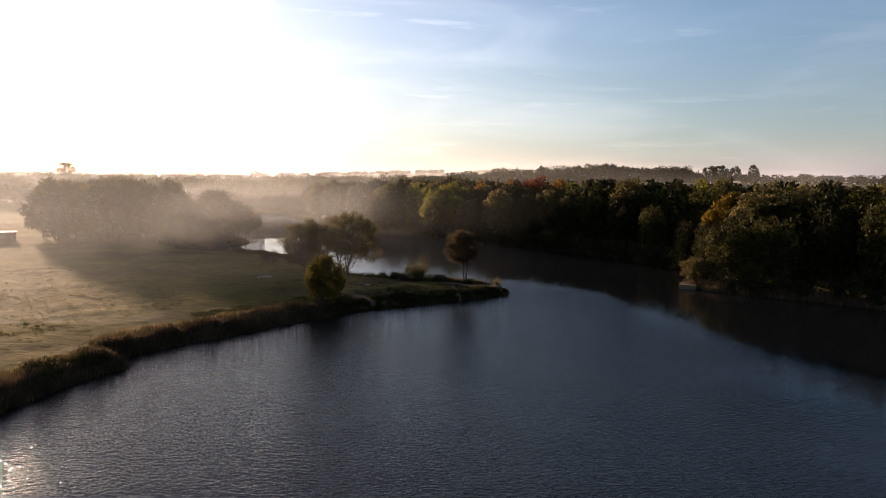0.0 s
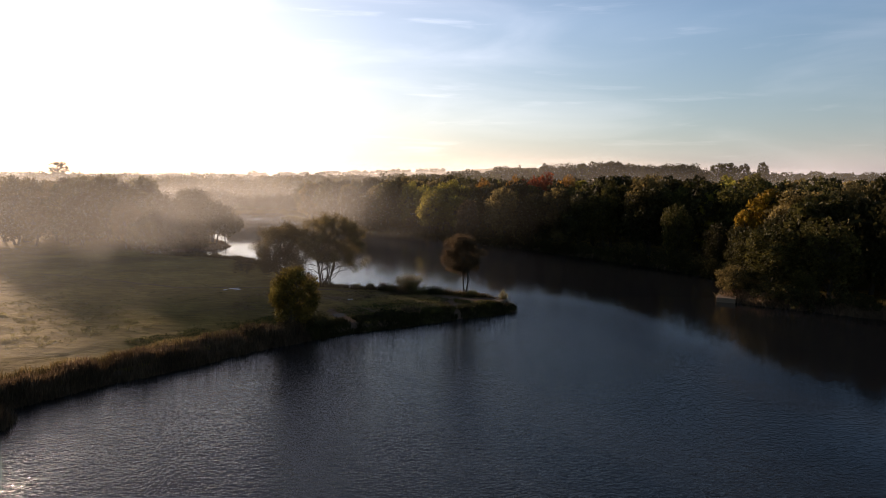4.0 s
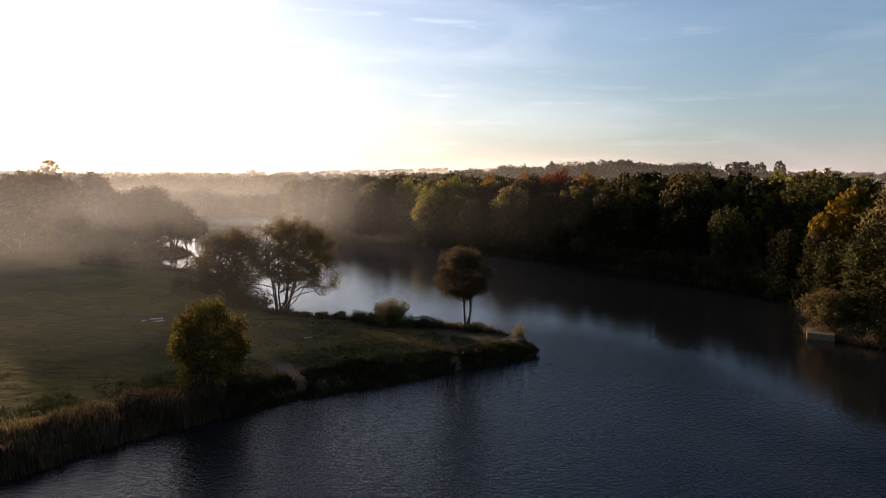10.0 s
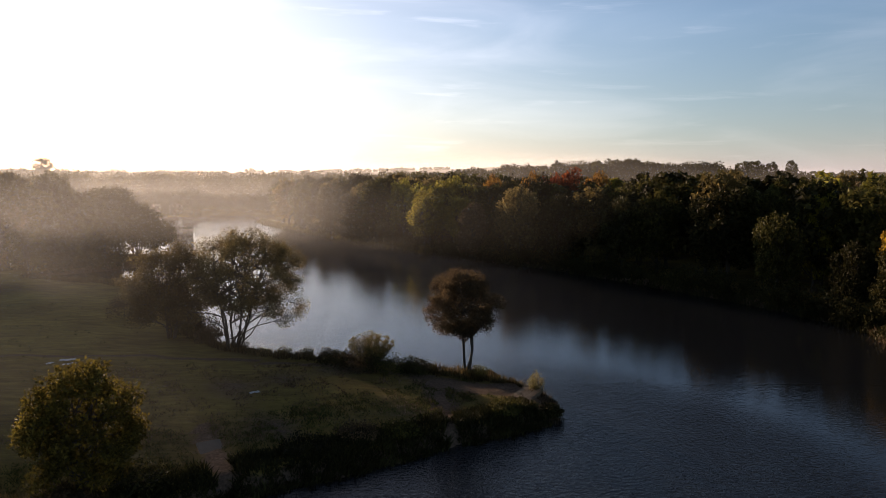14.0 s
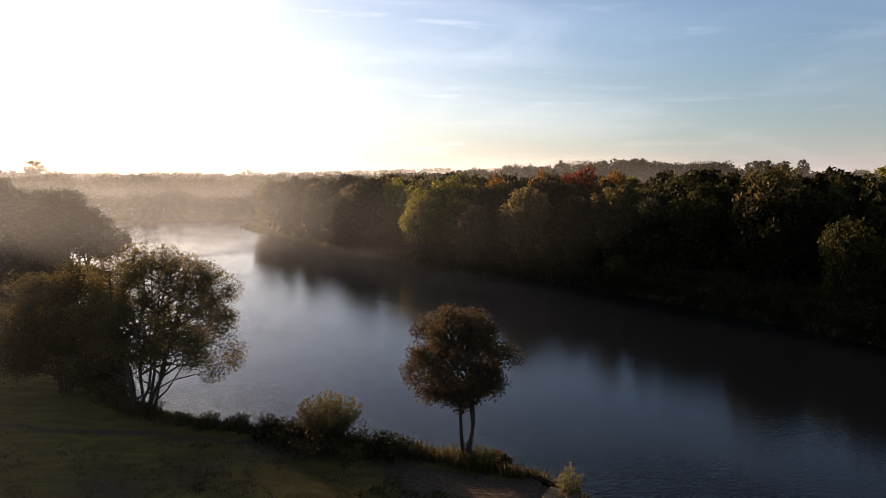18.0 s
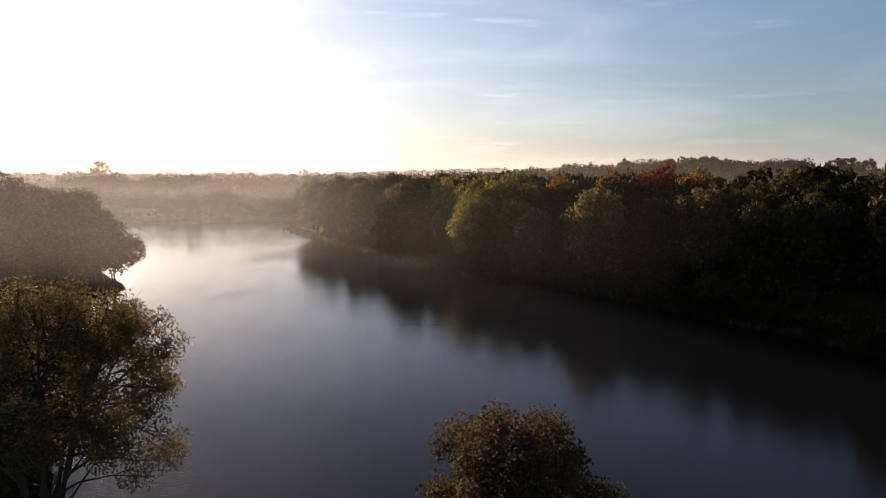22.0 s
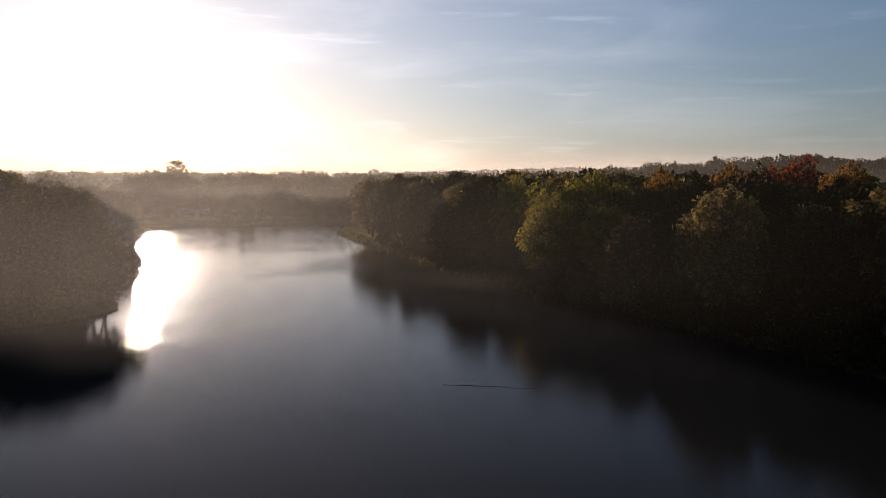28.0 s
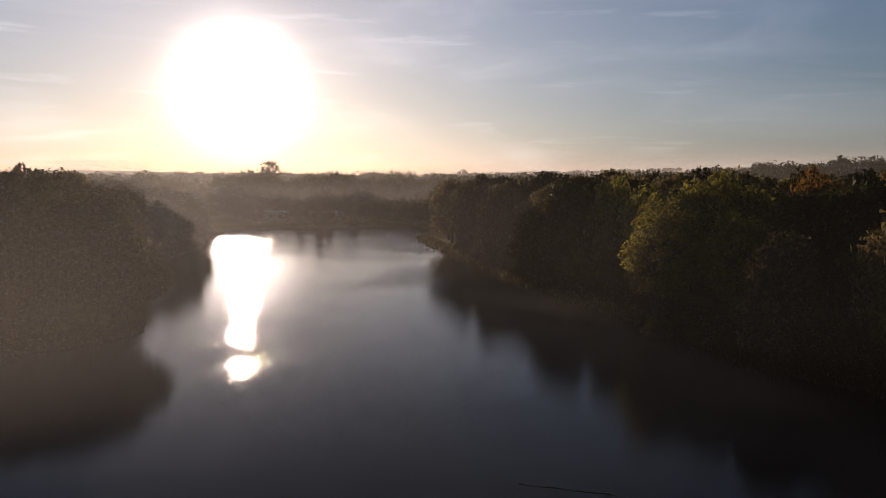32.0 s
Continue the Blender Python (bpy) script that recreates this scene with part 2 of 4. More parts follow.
def ground_material():
    m, nodes, links = material("meadow")
    tc = nodes.new("ShaderNodeTexCoord")
    wide = node(nodes, "ShaderNodeTexNoise", Scale=0.07, Detail=4.0, Roughness=0.6)
    mp = nodes.new("ShaderNodeMapping")
    mp.inputs["Rotation"].default_value = (0, 0, radians(-20))
    mp.inputs["Scale"].default_value = (0.35, 1.6, 1)
    tuft = node(nodes, "ShaderNodeTexNoise", Scale=1.0, Detail=6.0, Roughness=0.7)
    fine = node(nodes, "ShaderNodeTexNoise", Scale=6.0, Detail=4.0, Roughness=0.7)
    links.new(tc.outputs["Object"], wide.inputs["Vector"])
    links.new(tc.outputs["Object"], mp.inputs["Vector"])
    links.new(mp.outputs[0], tuft.inputs["Vector"])
    links.new(tc.outputs["Object"], fine.inputs["Vector"])
    add = nodes.new("ShaderNodeMath")
    add.operation = "MULTIPLY_ADD"
    add.inputs[1].default_value = 0.5
    links.new(tuft.outputs["Fac"], add.inputs[0])
    half = nodes.new("ShaderNodeMath")
    half.operation = "MULTIPLY"
    half.inputs[1].default_value = 0.5
    links.new(wide.outputs["Fac"], half.inputs[0])
    links.new(half.outputs[0], add.inputs[2])
    grass = ramp(nodes, links, add.outputs[0], [(0.3, (0.075, 0.056, 0.024)), (0.46, (0.15, 0.11, 0.034)),
                                                (0.58, (0.235, 0.174, 0.05)), (0.72, (0.34, 0.255, 0.08))])
    earth = ramp(nodes, links, fine.outputs["Fac"], [(0.3, (0.065, 0.045, 0.032)), (0.55, (0.14, 0.097, 0.068)), (0.75, (0.21, 0.15, 0.105))])
    worn = nodes.new("ShaderNodeAttribute")
    worn.attribute_name = "worn"
    edge = nodes.new("ShaderNodeMath")
    edge.operation = "MULTIPLY_ADD"
    edge.inputs[1].default_value, edge.inputs[2].default_value = 0.6, -0.3
    links.new(tuft.outputs["Fac"], edge.inputs[0])
    plus = nodes.new("ShaderNodeMath")
    plus.operation = "ADD"
    links.new(edge.outputs[0], plus.inputs[0])
    links.new(worn.outputs["Fac"], plus.inputs[1])
    sharp = nodes.new("ShaderNodeMapRange")
    sharp.inputs["From Min"].default_value, sharp.inputs["From Max"].default_value = 0.35, 0.6
    links.new(plus.outputs[0], sharp.inputs["Value"])
    mix = nodes.new("ShaderNodeMix")
    mix.data_type = "RGBA"
    links.new(sharp.outputs[0], mix.inputs["Factor"])
    links.new(grass, mix.inputs["A"])
    links.new(earth, mix.inputs["B"])
    bs = node(nodes, "ShaderNodeBsdfPrincipled", Roughness=0.95)
    bs.inputs["Specular IOR Level"].default_value = 0.04
    links.new(mix.outputs["Result"], bs.inputs["Base Color"])
    bp = node(nodes, "ShaderNodeBump", Strength=0.8, Distance=0.25)
    links.new(tuft.outputs["Fac"], bp.inputs["Height"])
    bp2 = node(nodes, "ShaderNodeBump", Strength=0.5, Distance=0.06)
    links.new(fine.outputs["Fac"], bp2.inputs["Height"])
    links.new(bp.outputs[0], bp2.inputs["Normal"])
    links.new(bp2.outputs[0], bs.inputs["Normal"])
    out = nodes.new("ShaderNodeOutputMaterial")
    links.new(bs.outputs[0], out.inputs["Surface"])
    return m


def water_material():
    m, nodes, links = material("lake_water")
    tc = nodes.new("ShaderNodeTexCoord")
    lanes = node(nodes, "ShaderNodeTexNoise", Scale=0.022, Detail=3.0, Roughness=0.5, Distortion=0.6)
    links.new(tc.outputs["Object"], lanes.inputs["Vector"])
    # calm behind the spit, a light breeze on the open water before it
    sep = nodes.new("ShaderNodeSeparateXYZ")
    links.new(tc.outputs["Object"], sep.inputs[0])
    openw = nodes.new("ShaderNodeMapRange")
    openw.interpolation_type = "SMOOTHSTEP"
    for k, v in (("From Min", 95.0), ("From Max", 66.0), ("To Min", -0.13), ("To Max", 0.32)):
        openw.inputs[k].default_value = v
    links.new(sep.outputs["Y"], openw.inputs["Value"])
    # the wooded bank keeps the water beside it calm
    side = nodes.new("ShaderNodeMath")
    side.operation = "MULTIPLY_ADD"
    side.inputs[1].default_value = 0.45
    links.new(sep.outputs["Y"], side.inputs[0])
    links.new(sep.outputs["X"], side.inputs[2])
    ruffle = nodes.new("ShaderNodeMapRange")
    ruffle.interpolation_type = "SMOOTHSTEP"
    for k, v in (("From Min", 47.0), ("From Max", 60.0), ("To Min", 0.0), ("To Max", -0.16)):
        ruffle.inputs[k].default_value = v
    links.new(side.outputs[0], ruffle.inputs["Value"])
    stir = nodes.new("ShaderNodeMath")
    stir.operation = "ADD"
    links.new(openw.outputs[0], stir.inputs[0])
    links.new(ruffle.outputs[0], stir.inputs[1])
    # so it does beside the near wood; far up the lake the surface is stirred again
    lee = nodes.new("ShaderNodeMapRange")
    lee.interpolation_type = "SMOOTHSTEP"
    for k, v in (("From Min", 14.0), ("From Max", 34.0), ("To Min", 0.0), ("To Max", -0.34)):
        lee.inputs[k].default_value = v
    links.new(sep.outputs["X"], lee.inputs["Value"])
    reach = nodes.new("ShaderNodeMapRange")
    reach.interpolation_type = "SMOOTHSTEP"
    for k, v in (("From Min", 160.0), ("From Max", 230.0), ("To Min", 0.0), ("To Max", 0.28)):
        reach.inputs[k].default_value = v
    links.new(sep.outputs["Y"], reach.inputs["Value"])
    calm = nodes.new("ShaderNodeMath")
    calm.operation = "ADD"
    links.new(lee.outputs[0], calm.inputs[0])
    links.new(reach.outputs[0], calm.inputs[1])
    air = nodes.new("ShaderNodeMath")
    air.operation = "ADD"
    links.new(stir.outputs[0], air.inputs[0])
    links.new(calm.outputs[0], air.inputs[1])
    lane = nodes.new("ShaderNodeMath")
    lane.operation = "ADD"
    links.new(lanes.outputs["Fac"], lane.inputs[0])
    links.new(air.outputs[0], lane.inputs[1])
    breeze = nodes.new("ShaderNodeMapRange")
    breeze.interpolation_type = "SMOOTHSTEP"
    for k, v in (("From Min", 0.42), ("From Max", 0.76), ("To Min", 0.08), ("To Max", 0.55)):
        breeze.inputs[k].default_value = v
    links.new(lane.outputs[0], breeze.inputs["Value"])
    mp = nodes.new("ShaderNodeMapping")
    mp.inputs["Rotation"].default_value = (0, 0, radians(25))
    mp.inputs["Scale"].default_value = (1.0, 2.4, 1.0)
    links.new(tc.outputs["Object"], mp.inputs["Vector"])
    waves = node(nodes, "ShaderNodeTexNoise", Scale=2.0, Detail=3.0, Roughness=0.55, Distortion=0.3)
    links.new(mp.outputs[0], waves.inputs["Vector"])
    mp2 = nodes.new("ShaderNodeMapping")
    mp2.inputs["Rotation"].default_value = (0, 0, radians(-31))
    mp2.inputs["Scale"].default_value = (1.7, 3.1, 1.0)
    links.new(tc.outputs["Object"], mp2.inputs["Vector"])
    cross = node(nodes, "ShaderNodeTexNoise", Scale=2.3, Detail=2.0, Roughness=0.5, Distortion=0.5)
    links.new(mp2.outputs[0], cross.inputs["Vector"])
    both = nodes.new("ShaderNodeMath")
    both.operation = "MULTIPLY_ADD"
    both.inputs[1].default_value = 0.6
    links.new(cross.outputs["Fac"], both.inputs[0])
    links.new(waves.outputs["Fac"], both.inputs[2])
    bp = node(nodes, "ShaderNodeBump", Distance=0.1)
    links.new(breeze.outputs[0], bp.inputs["Strength"])
    links.new(both.outputs[0], bp.inputs["Height"])
    bs = node(nodes, "ShaderNodeBsdfPrincipled", Roughness=0.03, IOR=1.36)
    bs.inputs["Base Color"].default_value = (0.010, 0.012, 0.014, 1)
    links.new(bp.outputs[0], bs.inputs["Normal"])
    out = nodes.new("ShaderNodeOutputMaterial")
    links.new(bs.outputs[0], out.inputs["Surface"])
    return m


def mist_glare_material(name, density, scale, backward=0.0):
    """Mist sheets, doubling for lens glare: mostly clear, scattering the light that falls on them."""
    m, nodes, links = material(name)
    tc = nodes.new("ShaderNodeTexCoord")
    noi = node(nodes, "ShaderNodeTexNoise", Scale=scale, Detail=4.0, Roughness=0.55, Distortion=0.4)
    links.new(tc.outputs["Object"], noi.inputs["Vector"])
    body = nodes.new("ShaderNodeMapRange")
    body.inputs["From Min"].default_value, body.inputs["From Max"].default_value = 0.3, 0.75
    body.inputs["To Min"].default_value = 0.35
    links.new(noi.outputs["Fac"], body.inputs["Value"])
    thick = nodes.new("ShaderNodeAttribute")
    thick.attribute_name = "thick"
    mul = nodes.new("ShaderNodeMath")
    mul.operation = "MULTIPLY"
    links.new(body.outputs[0], mul.inputs[0])
    links.new(thick.outputs["Fac"], mul.inputs[1])
    den = nodes.new("ShaderNodeMath")
    den.operation = "MULTIPLY"
    den.inputs[1].default_value = density
    links.new(mul.outputs[0], den.inputs[0])
    clear = nodes.new("ShaderNodeBsdfTransparent")
    scat = nodes.new("ShaderNodeBsdfTranslucent")
    scat.inputs["Color"].default_value = (0.84, 0.86, 0.87, 1)
    back = nodes.new("ShaderNodeBsdfDiffuse")
    back.inputs["Color"].default_value = (0.84, 0.86, 0.87, 1)
    ways = node(nodes, "ShaderNodeMixShader", Fac=backward)
    links.new(scat.outputs[0], ways.inputs[1])
    links.new(back.outputs[0], ways.inputs[2])
    mix = nodes.new("ShaderNodeMixShader")
    links.new(den.outputs[0], mix.inputs[0])
    links.new(clear.outputs[0], mix.inputs[1])
    links.new(ways.outputs[0], mix.inputs[2])
    out = nodes.new("ShaderNodeOutputMaterial")
    links.new(mix.outputs[0], out.inputs["Surface"])
    return m


# ---------------- mesh helpers ----------------


def mesh_object(name, verts, faces, mat, parent=None, label="", smooth=False):
    me = bpy.data.meshes.new(name)
    me.from_pydata([tuple(v) for v in verts], [], [tuple(int(i) for i in f) for f in faces])
    me.materials.append(mat)
    if smooth:
        me.polygons.foreach_set("use_smooth", [True] * len(me.polygons))
    me.update()
    ob = new(name, me)
    if parent:
        ob.parent = parent
    if label:
        tagged(ob, label)
    return ob


def part(name, bm, mat, parent, label=""):
    me = bpy.data.meshes.new(name)
    bm.to_mesh(me)
    bm.free()
    me.materials.append(mat)
    ob = new(name, me)
    ob.parent = parent
    if label:
        tagged(ob, label)
    return ob


def thing(name, m, label, category, group="", kind=""):
    ob = new(name)
    ob.empty_display_size = 0.3
    ob.matrix_world = m
    return tagged(ob, label, category, group, kind)


def box_bm(x0, y0, z0, x1, y1, z1, bevel=0.01):
    bm = bmesh.new()
    bmesh.ops.create_cube(bm, size=1)
    for v in bm.verts:
        v.co = Vector((x0 if v.co.x < 0 else x1, y0 if v.co.y < 0 else y1, z0 if v.co.z < 0 else z1))
    if bevel:
        bmesh.ops.bevel(bm, geom=bm.edges[:], offset=bevel, segments=1, affect="EDGES")
    return bm


class Tubes:
    """Tapered limbs gathered into one mesh."""

    def __init__(self):
        self.v, self.f = [], []

    def limb(self, points, r0, r1, sides=6):
        base, n = len(self.v), len(points)
        for i, p in enumerate(points):
            way = (points[min(i + 1, n - 1)] - points[max(i - 1, 0)]).normalized()
            side = way.cross(Vector((0.31, 0.95, 0.1))).normalized()
            up = way.cross(side)
            r = r0 + (r1 - r0) * i / (n - 1)
            for k in range(sides):
                a = 2 * math.pi * k / sides
                self.v.append(p + (side * math.cos(a) + up * math.sin(a)) * r)
        for i in range(n - 1):
            for k in range(sides):
                a, b = base + i * sides + k, base + i * sides + (k + 1) % sides
                self.f.append((a, b, b + sides, a + sides))
        self.f.append(tuple(base + (n - 1) * sides + k for k in range(sides)))


def bent(a, b, rng, steps=4, sway=0.08, rise=0.0):
    """A slightly crooked line from a to b."""
    d = (b - a).length
    pts = []
    for i in range(steps + 1):
        s = i / steps
        p = a.lerp(b, s) + Vector((0, 0, rise * d * math.sin(math.pi * s)))
        if 0 < i < steps:
            p = p + Vector(rng.normal(0, sway * d / 2, 3))
        pts.append(p)
    return pts


def leaves(rng, centres, radii, counts, size, flat=1.0, hollow=0.55, droop=0.0, long=1.5, single=False):
    """Vertices and faces of folded leaves scattered through round clumps."""
    P = []
    for c, r, n in zip(centres, radii, counts):
        d = rng.normal(size=(n, 3))
        d /= np.linalg.norm(d, axis=1)[:, None]
        rad = (hollow + (1 - hollow) * rng.random(n) ** 0.6) * r
        rad = rad * (1 + 0.18 * np.sin(5 * d[:, 0] + c[0]) * np.cos(4 * d[:, 1] + c[1]))
        p = d * rad[:, None]
        p[:, 2] *= flat
        P.append(p + np.array(c))
    P = np.concatenate(P)
    n = len(P)
    u = rng.normal(size=(n, 3))
    u[:, 2] -= droop
    u /= np.linalg.norm(u, axis=1)[:, None]
    w = np.cross(u, rng.normal(size=(n, 3)))
    w /= np.linalg.norm(w, axis=1)[:, None]
    k = np.cross(u, w)
    s = (size * (0.6 + 0.8 * rng.random(n)))[:, None]
    a, b = P - u * s * long / 2, P + u * s * long / 2
    m1, m2 = P + w * s * 0.45 + k * s * 0.15, P - w * s * 0.45 + k * s * 0.15
    V = np.stack([a, m1, b, m2], 1).reshape(-1, 3)
    if single:
        V = np.stack([a, P + w * s * 0.7 + k * s * 0.2, b], 1).reshape(-1, 3)
        return V, np.arange(n * 3).reshape(-1, 3)
    i = np.arange(n)[:, None] * 4
    F = np.concatenate([i + np.array([0, 1, 2]), i + np.array([0, 2, 3])])
    return V, F


def leaf_mesh(name, V, F, mat):
    me = bpy.data.meshes.new(name)
    me.vertices.add(len(V))
    me.vertices.foreach_set("co", np.asarray(V, dtype=np.float32).ravel())
    me.loops.add(len(F) * 3)
    me.loops.foreach_set("vertex_index", np.asarray(F, dtype=np.int32).ravel())
    me.polygons.add(len(F))
    me.polygons.foreach_set("loop_start", np.arange(len(F), dtype=np.int32) * 3)
    me.materials.append(mat)
    me.update(calc_edges=True)
    me.validate()
    return me


def tree(m, seed, height, width, leaf, label, stems=1, clear=0.25, lobes=26, count=2600, leaf_size=0.42, shift=(0, 0),
         category="tree", name="tree", group="", flat=0.85, girth=0.03, spread=0.12, lobe_size=0.3, twigs=2, hollow=0.4, droop=0.0,
         top_round=0.8, limb_sides=6, boughs=(), single=False, split=False):
    """A tree with stems, limbs reaching into every clump, and a crown of many leaves."""
    rng = np.random.default_rng(seed)
    root = thing(name, m, label, category, group)
    tubes = Tubes()
    low, R = clear * height, width / 2
    mid = (low + height) / 2
    half = (height - low) / 2
    tops = []
    for s in range(stems):
        a = 2 * math.pi * s / stems + rng.random()
        foot = Vector((math.cos(a), math.sin(a), 0)) * (0.0 if stems == 1 else 0.12 + 0.08 * stems) * 0.5 + Vector((0, 0, -0.3))
        lean = Vector((math.cos(a) * spread * width * (stems > 1) + shift[0] * 0.6, math.sin(a) * spread * width * (stems > 1) + shift[1] * 0.6, 0))
        top = Vector((0, 0, low + (height - low) * (0.55 + 0.25 * rng.random()))) + lean
        r = girth * height * (1.0 if stems == 1 else 1.25 / math.sqrt(stems))
        line = bent(foot, top, rng, 6, 0.03)
        if split:
            stem = Tubes()
            stem.limb(line, r, r * 0.3, 8)
            mesh_object("trunk", stem.v, stem.f, M_BARK, root, "bare grey-brown stem")
        else:
            tubes.limb(line, r, r * 0.3, 8)
        tops.append(line)
    centres, radii = [], []
    for i in range(lobes + len(boughs)):
        z = 1 - 2 * (i + 0.5) / lobes
        a = i * 2.39996 + rng.random() * 0.6
        q = math.sqrt(max(0, 1 - z * z)) ** top_round
        if z < 0 and clear < 0.1:
            q = max(q, 0.8)
        k = 0.42 + 0.42 * rng.random()
        c = Vector((math.cos(a) * q * R * k + shift[0], math.sin(a) * q * R * k + shift[1], mid + z * half * (0.55 + 0.28 * rng.random())))
        rad = lobe_size * R * (0.6 + 0.8 * rng.random())
        if i >= lobes:
            c, rad = Vector(boughs[i - lobes][:3]), boughs[i - lobes][3]
        centres.append(c)
        radii.append(rad)
        line = tops[int(rng.integers(stems))]
        j = max(1, min(len(line) - 2, int(len(line) * (0.35 + 0.5 * (c.z - low) / max(0.1, height - low)))))
        start = line[j]
        if start.z > c.z:
            start = line[max(1, j - 2)]
        path = bent(start, c, rng, 4, 0.07, 0.06)
        tubes.limb(path, girth * height * 0.28, girth * height * 0.08, limb_sides)
        for _ in range(twigs):
            tip = c + Vector(np.clip(rng.normal(0, 0.5, 3), -0.8, 0.8)) * rad
            tubes.limb(bent(path[3], tip, rng, 2, 0.05), girth * height * 0.07, 0.01, 4)
    weights = np.array(radii) ** 2
    counts = np.maximum(8, (count * weights / weights.sum()).astype(int))
    V, F = leaves(rng, centres, radii, counts, leaf_size, flat, hollow, droop, single=single)
    mesh_object("branchwork" if split else "trunk", tubes.v, tubes.f, M_BARK, root, "bare grey-brown limbs")
    crown = new("crown", leaf_mesh("crown", V, F, LEAF[leaf]))
    crown.parent = root
    return root


# ---------------- the lake's outline and the land ----------------
NEAR_BANK = [(-44, -60), (-37, -20), (-32.5, 8), (-30.3, 25), (-28.8, 31), (-27.0, 34.6), (-29.2, 37.2), (-25.4, 42.6), (-21.2, 47), (-16.8, 53),
             (-12.5, 56.8), (-8.2, 60.6), (-3.2, 63.4), (1.2, 66.6), (5.4, 68.9), (7.9, 70.6)]
SPIT_BACK = [(8.8, 72.0), (8.4, 75.0), (6.2, 77.8), (3.6, 79.2), (-1, 80.7), (-5, 82.3), (-8.5, 83.1), (-12, 83.7), (-16, 85.5),
             (-20.5, 90), (-25, 99), (-30, 108), (-38, 115.5), (-45, 119), (-52, 120.5), (-57, 123)]
WOOD_SHORE = [(-58, 127), (-54, 130.5), (-50, 136), (-48.5, 142), (-53, 147), (-63, 151), (-73, 162), (-81, 177), (-87, 191), (-95, 206), (-108, 228),
              (-112, 240), (-103, 252), (-85, 262), (-72, 269), (-66, 260)]
RIGHT_BANK = [(-61, 244), (-51, 226), (-38.5, 210), (-24.5, 189), (-12, 173), (-1.5, 160.5), (4.5, 151), (10.5, 147.5), (18, 140), (25, 130.5),
              (33.5, 118), (41, 105), (44, 95), (41.5, 85), (36.8, 80), (40.5, 75.5), (52, 67), (70, 50), (86, 20), (92, -60), (40, -140), (-30, -130)]
LAKE = NEAR_BANK + SPIT_BACK + WOOD_SHORE + RIGHT_BANK


def shore_distance(x, y, ring=LAKE, closed=True):
    """Metres to the ring of points; negative inside it."""
    x, y = np.asarray(x, float), np.asarray(y, float)
    best = np.full(x.shape, 1e9)
    inside = np.zeros(x.shape, bool)
    pts = ring + ring[:1] if closed else ring
    for (ax, ay), (bx, by) in zip(pts, pts[1:]):
        dx, dy = bx - ax, by - ay
        s = np.clip(((x - ax) * dx + (y - ay) * dy) / (dx * dx + dy * dy), 0, 1)
        best = np.minimum(best, np.hypot(x - ax - s * dx, y - ay - s * dy))
        if closed and dy:
            inside ^= ((ay > y) != (by > y)) & (x < ax + (y - ay) * dx / dy)
    return np.where(inside, -best, best)


def smooth(a, b, x):
    s = np.clip((x - a) / (b - a), 0, 1)
    return s * s * (3 - 2 * s)


def wobble(x, y):
    return (np.sin(x * 1.3 + 2.1 * np.sin(y * 0.7)) + np.sin(y * 1.7 + 1.7 * np.sin(x * 0.9)) + 0.7 * np.sin(3.1 * x + 2.3 * y)) / 2.7


def land(x, y):
    x, y = np.asarray(x, float), np.asarray(y, float)
    s = shore_distance(x, y) + 0.45 * wobble(x, y)
    z = np.where(s < 0, -1.6 * smooth(0, 4, -s), 0.7 * smooth(0, 1.1, s) + 0.35 * smooth(1.1, 14, s))
    z = z + np.where(s > 0.6, 0.1 * wobble(x * 0.6, y * 0.6) + 0.05 * wobble(x * 2.3, y * 2.1), 0)
    far = smooth(270, 520, y * 0.92 + x * 0.35)
    z = z + far * (3 + 10 * smooth(-60, 140, x))
    z = z + 20 * np.exp(-((y - 1350) / 260) ** 2) * (0.6 + 0.4 * np.sin(x / 240 + 1.1)) + 10 * smooth(700, 2400, y)
    return z


def zland(x, y):
    return float(land(np.array([x]), np.array([y]))[0])


def steps(marks):
    out = [marks[0][0]]
    for (a, _), (b, d) in zip(marks, marks[1:]):
        n = max(1, round((b - a) / d))
        out += list(a + (b - a) * np.arange(1, n + 1) / n)
    return np.array(out)


gx = np.concatenate([-np.geomspace(4600, 135, 34), steps([(-130, 0), (-62, 1.6), (46, 0.6), (112, 2.0)]), np.geomspace(118, 4600, 34)])
gy = np.concatenate([-np.geomspace(4600, 150, 14), steps([(-145, 0), (18, 4.0), (128, 0.6), (275, 1.6)]), np.geomspace(280, 4600, 44)])
GX, GY = np.meshgrid(gx, gy)
GZ = land(GX, GY)
nx, ny = len(gx), len(gy)
V = np.stack([GX, GY, GZ], -1).reshape(-1, 3)
ii = (np.arange(ny - 1)[:, None] * nx + np.arange(nx - 1)[None, :]).ravel()
F4 = np.stack([ii, ii + 1, ii + 1 + nx, ii + nx], 1)
me = bpy.data.meshes.new("ground")
me.vertices.add(len(V))
me.vertices.foreach_set("co", V.astype(np.float32).ravel())
me.loops.add(len(F4) * 4)
me.loops.foreach_set("vertex_index", F4.astype(np.int32).ravel())
me.polygons.add(len(F4))
me.polygons.foreach_set("loop_start", np.arange(len(F4), dtype=np.int32) * 4)
me.polygons.foreach_set("use_smooth", np.ones(len(F4), bool))
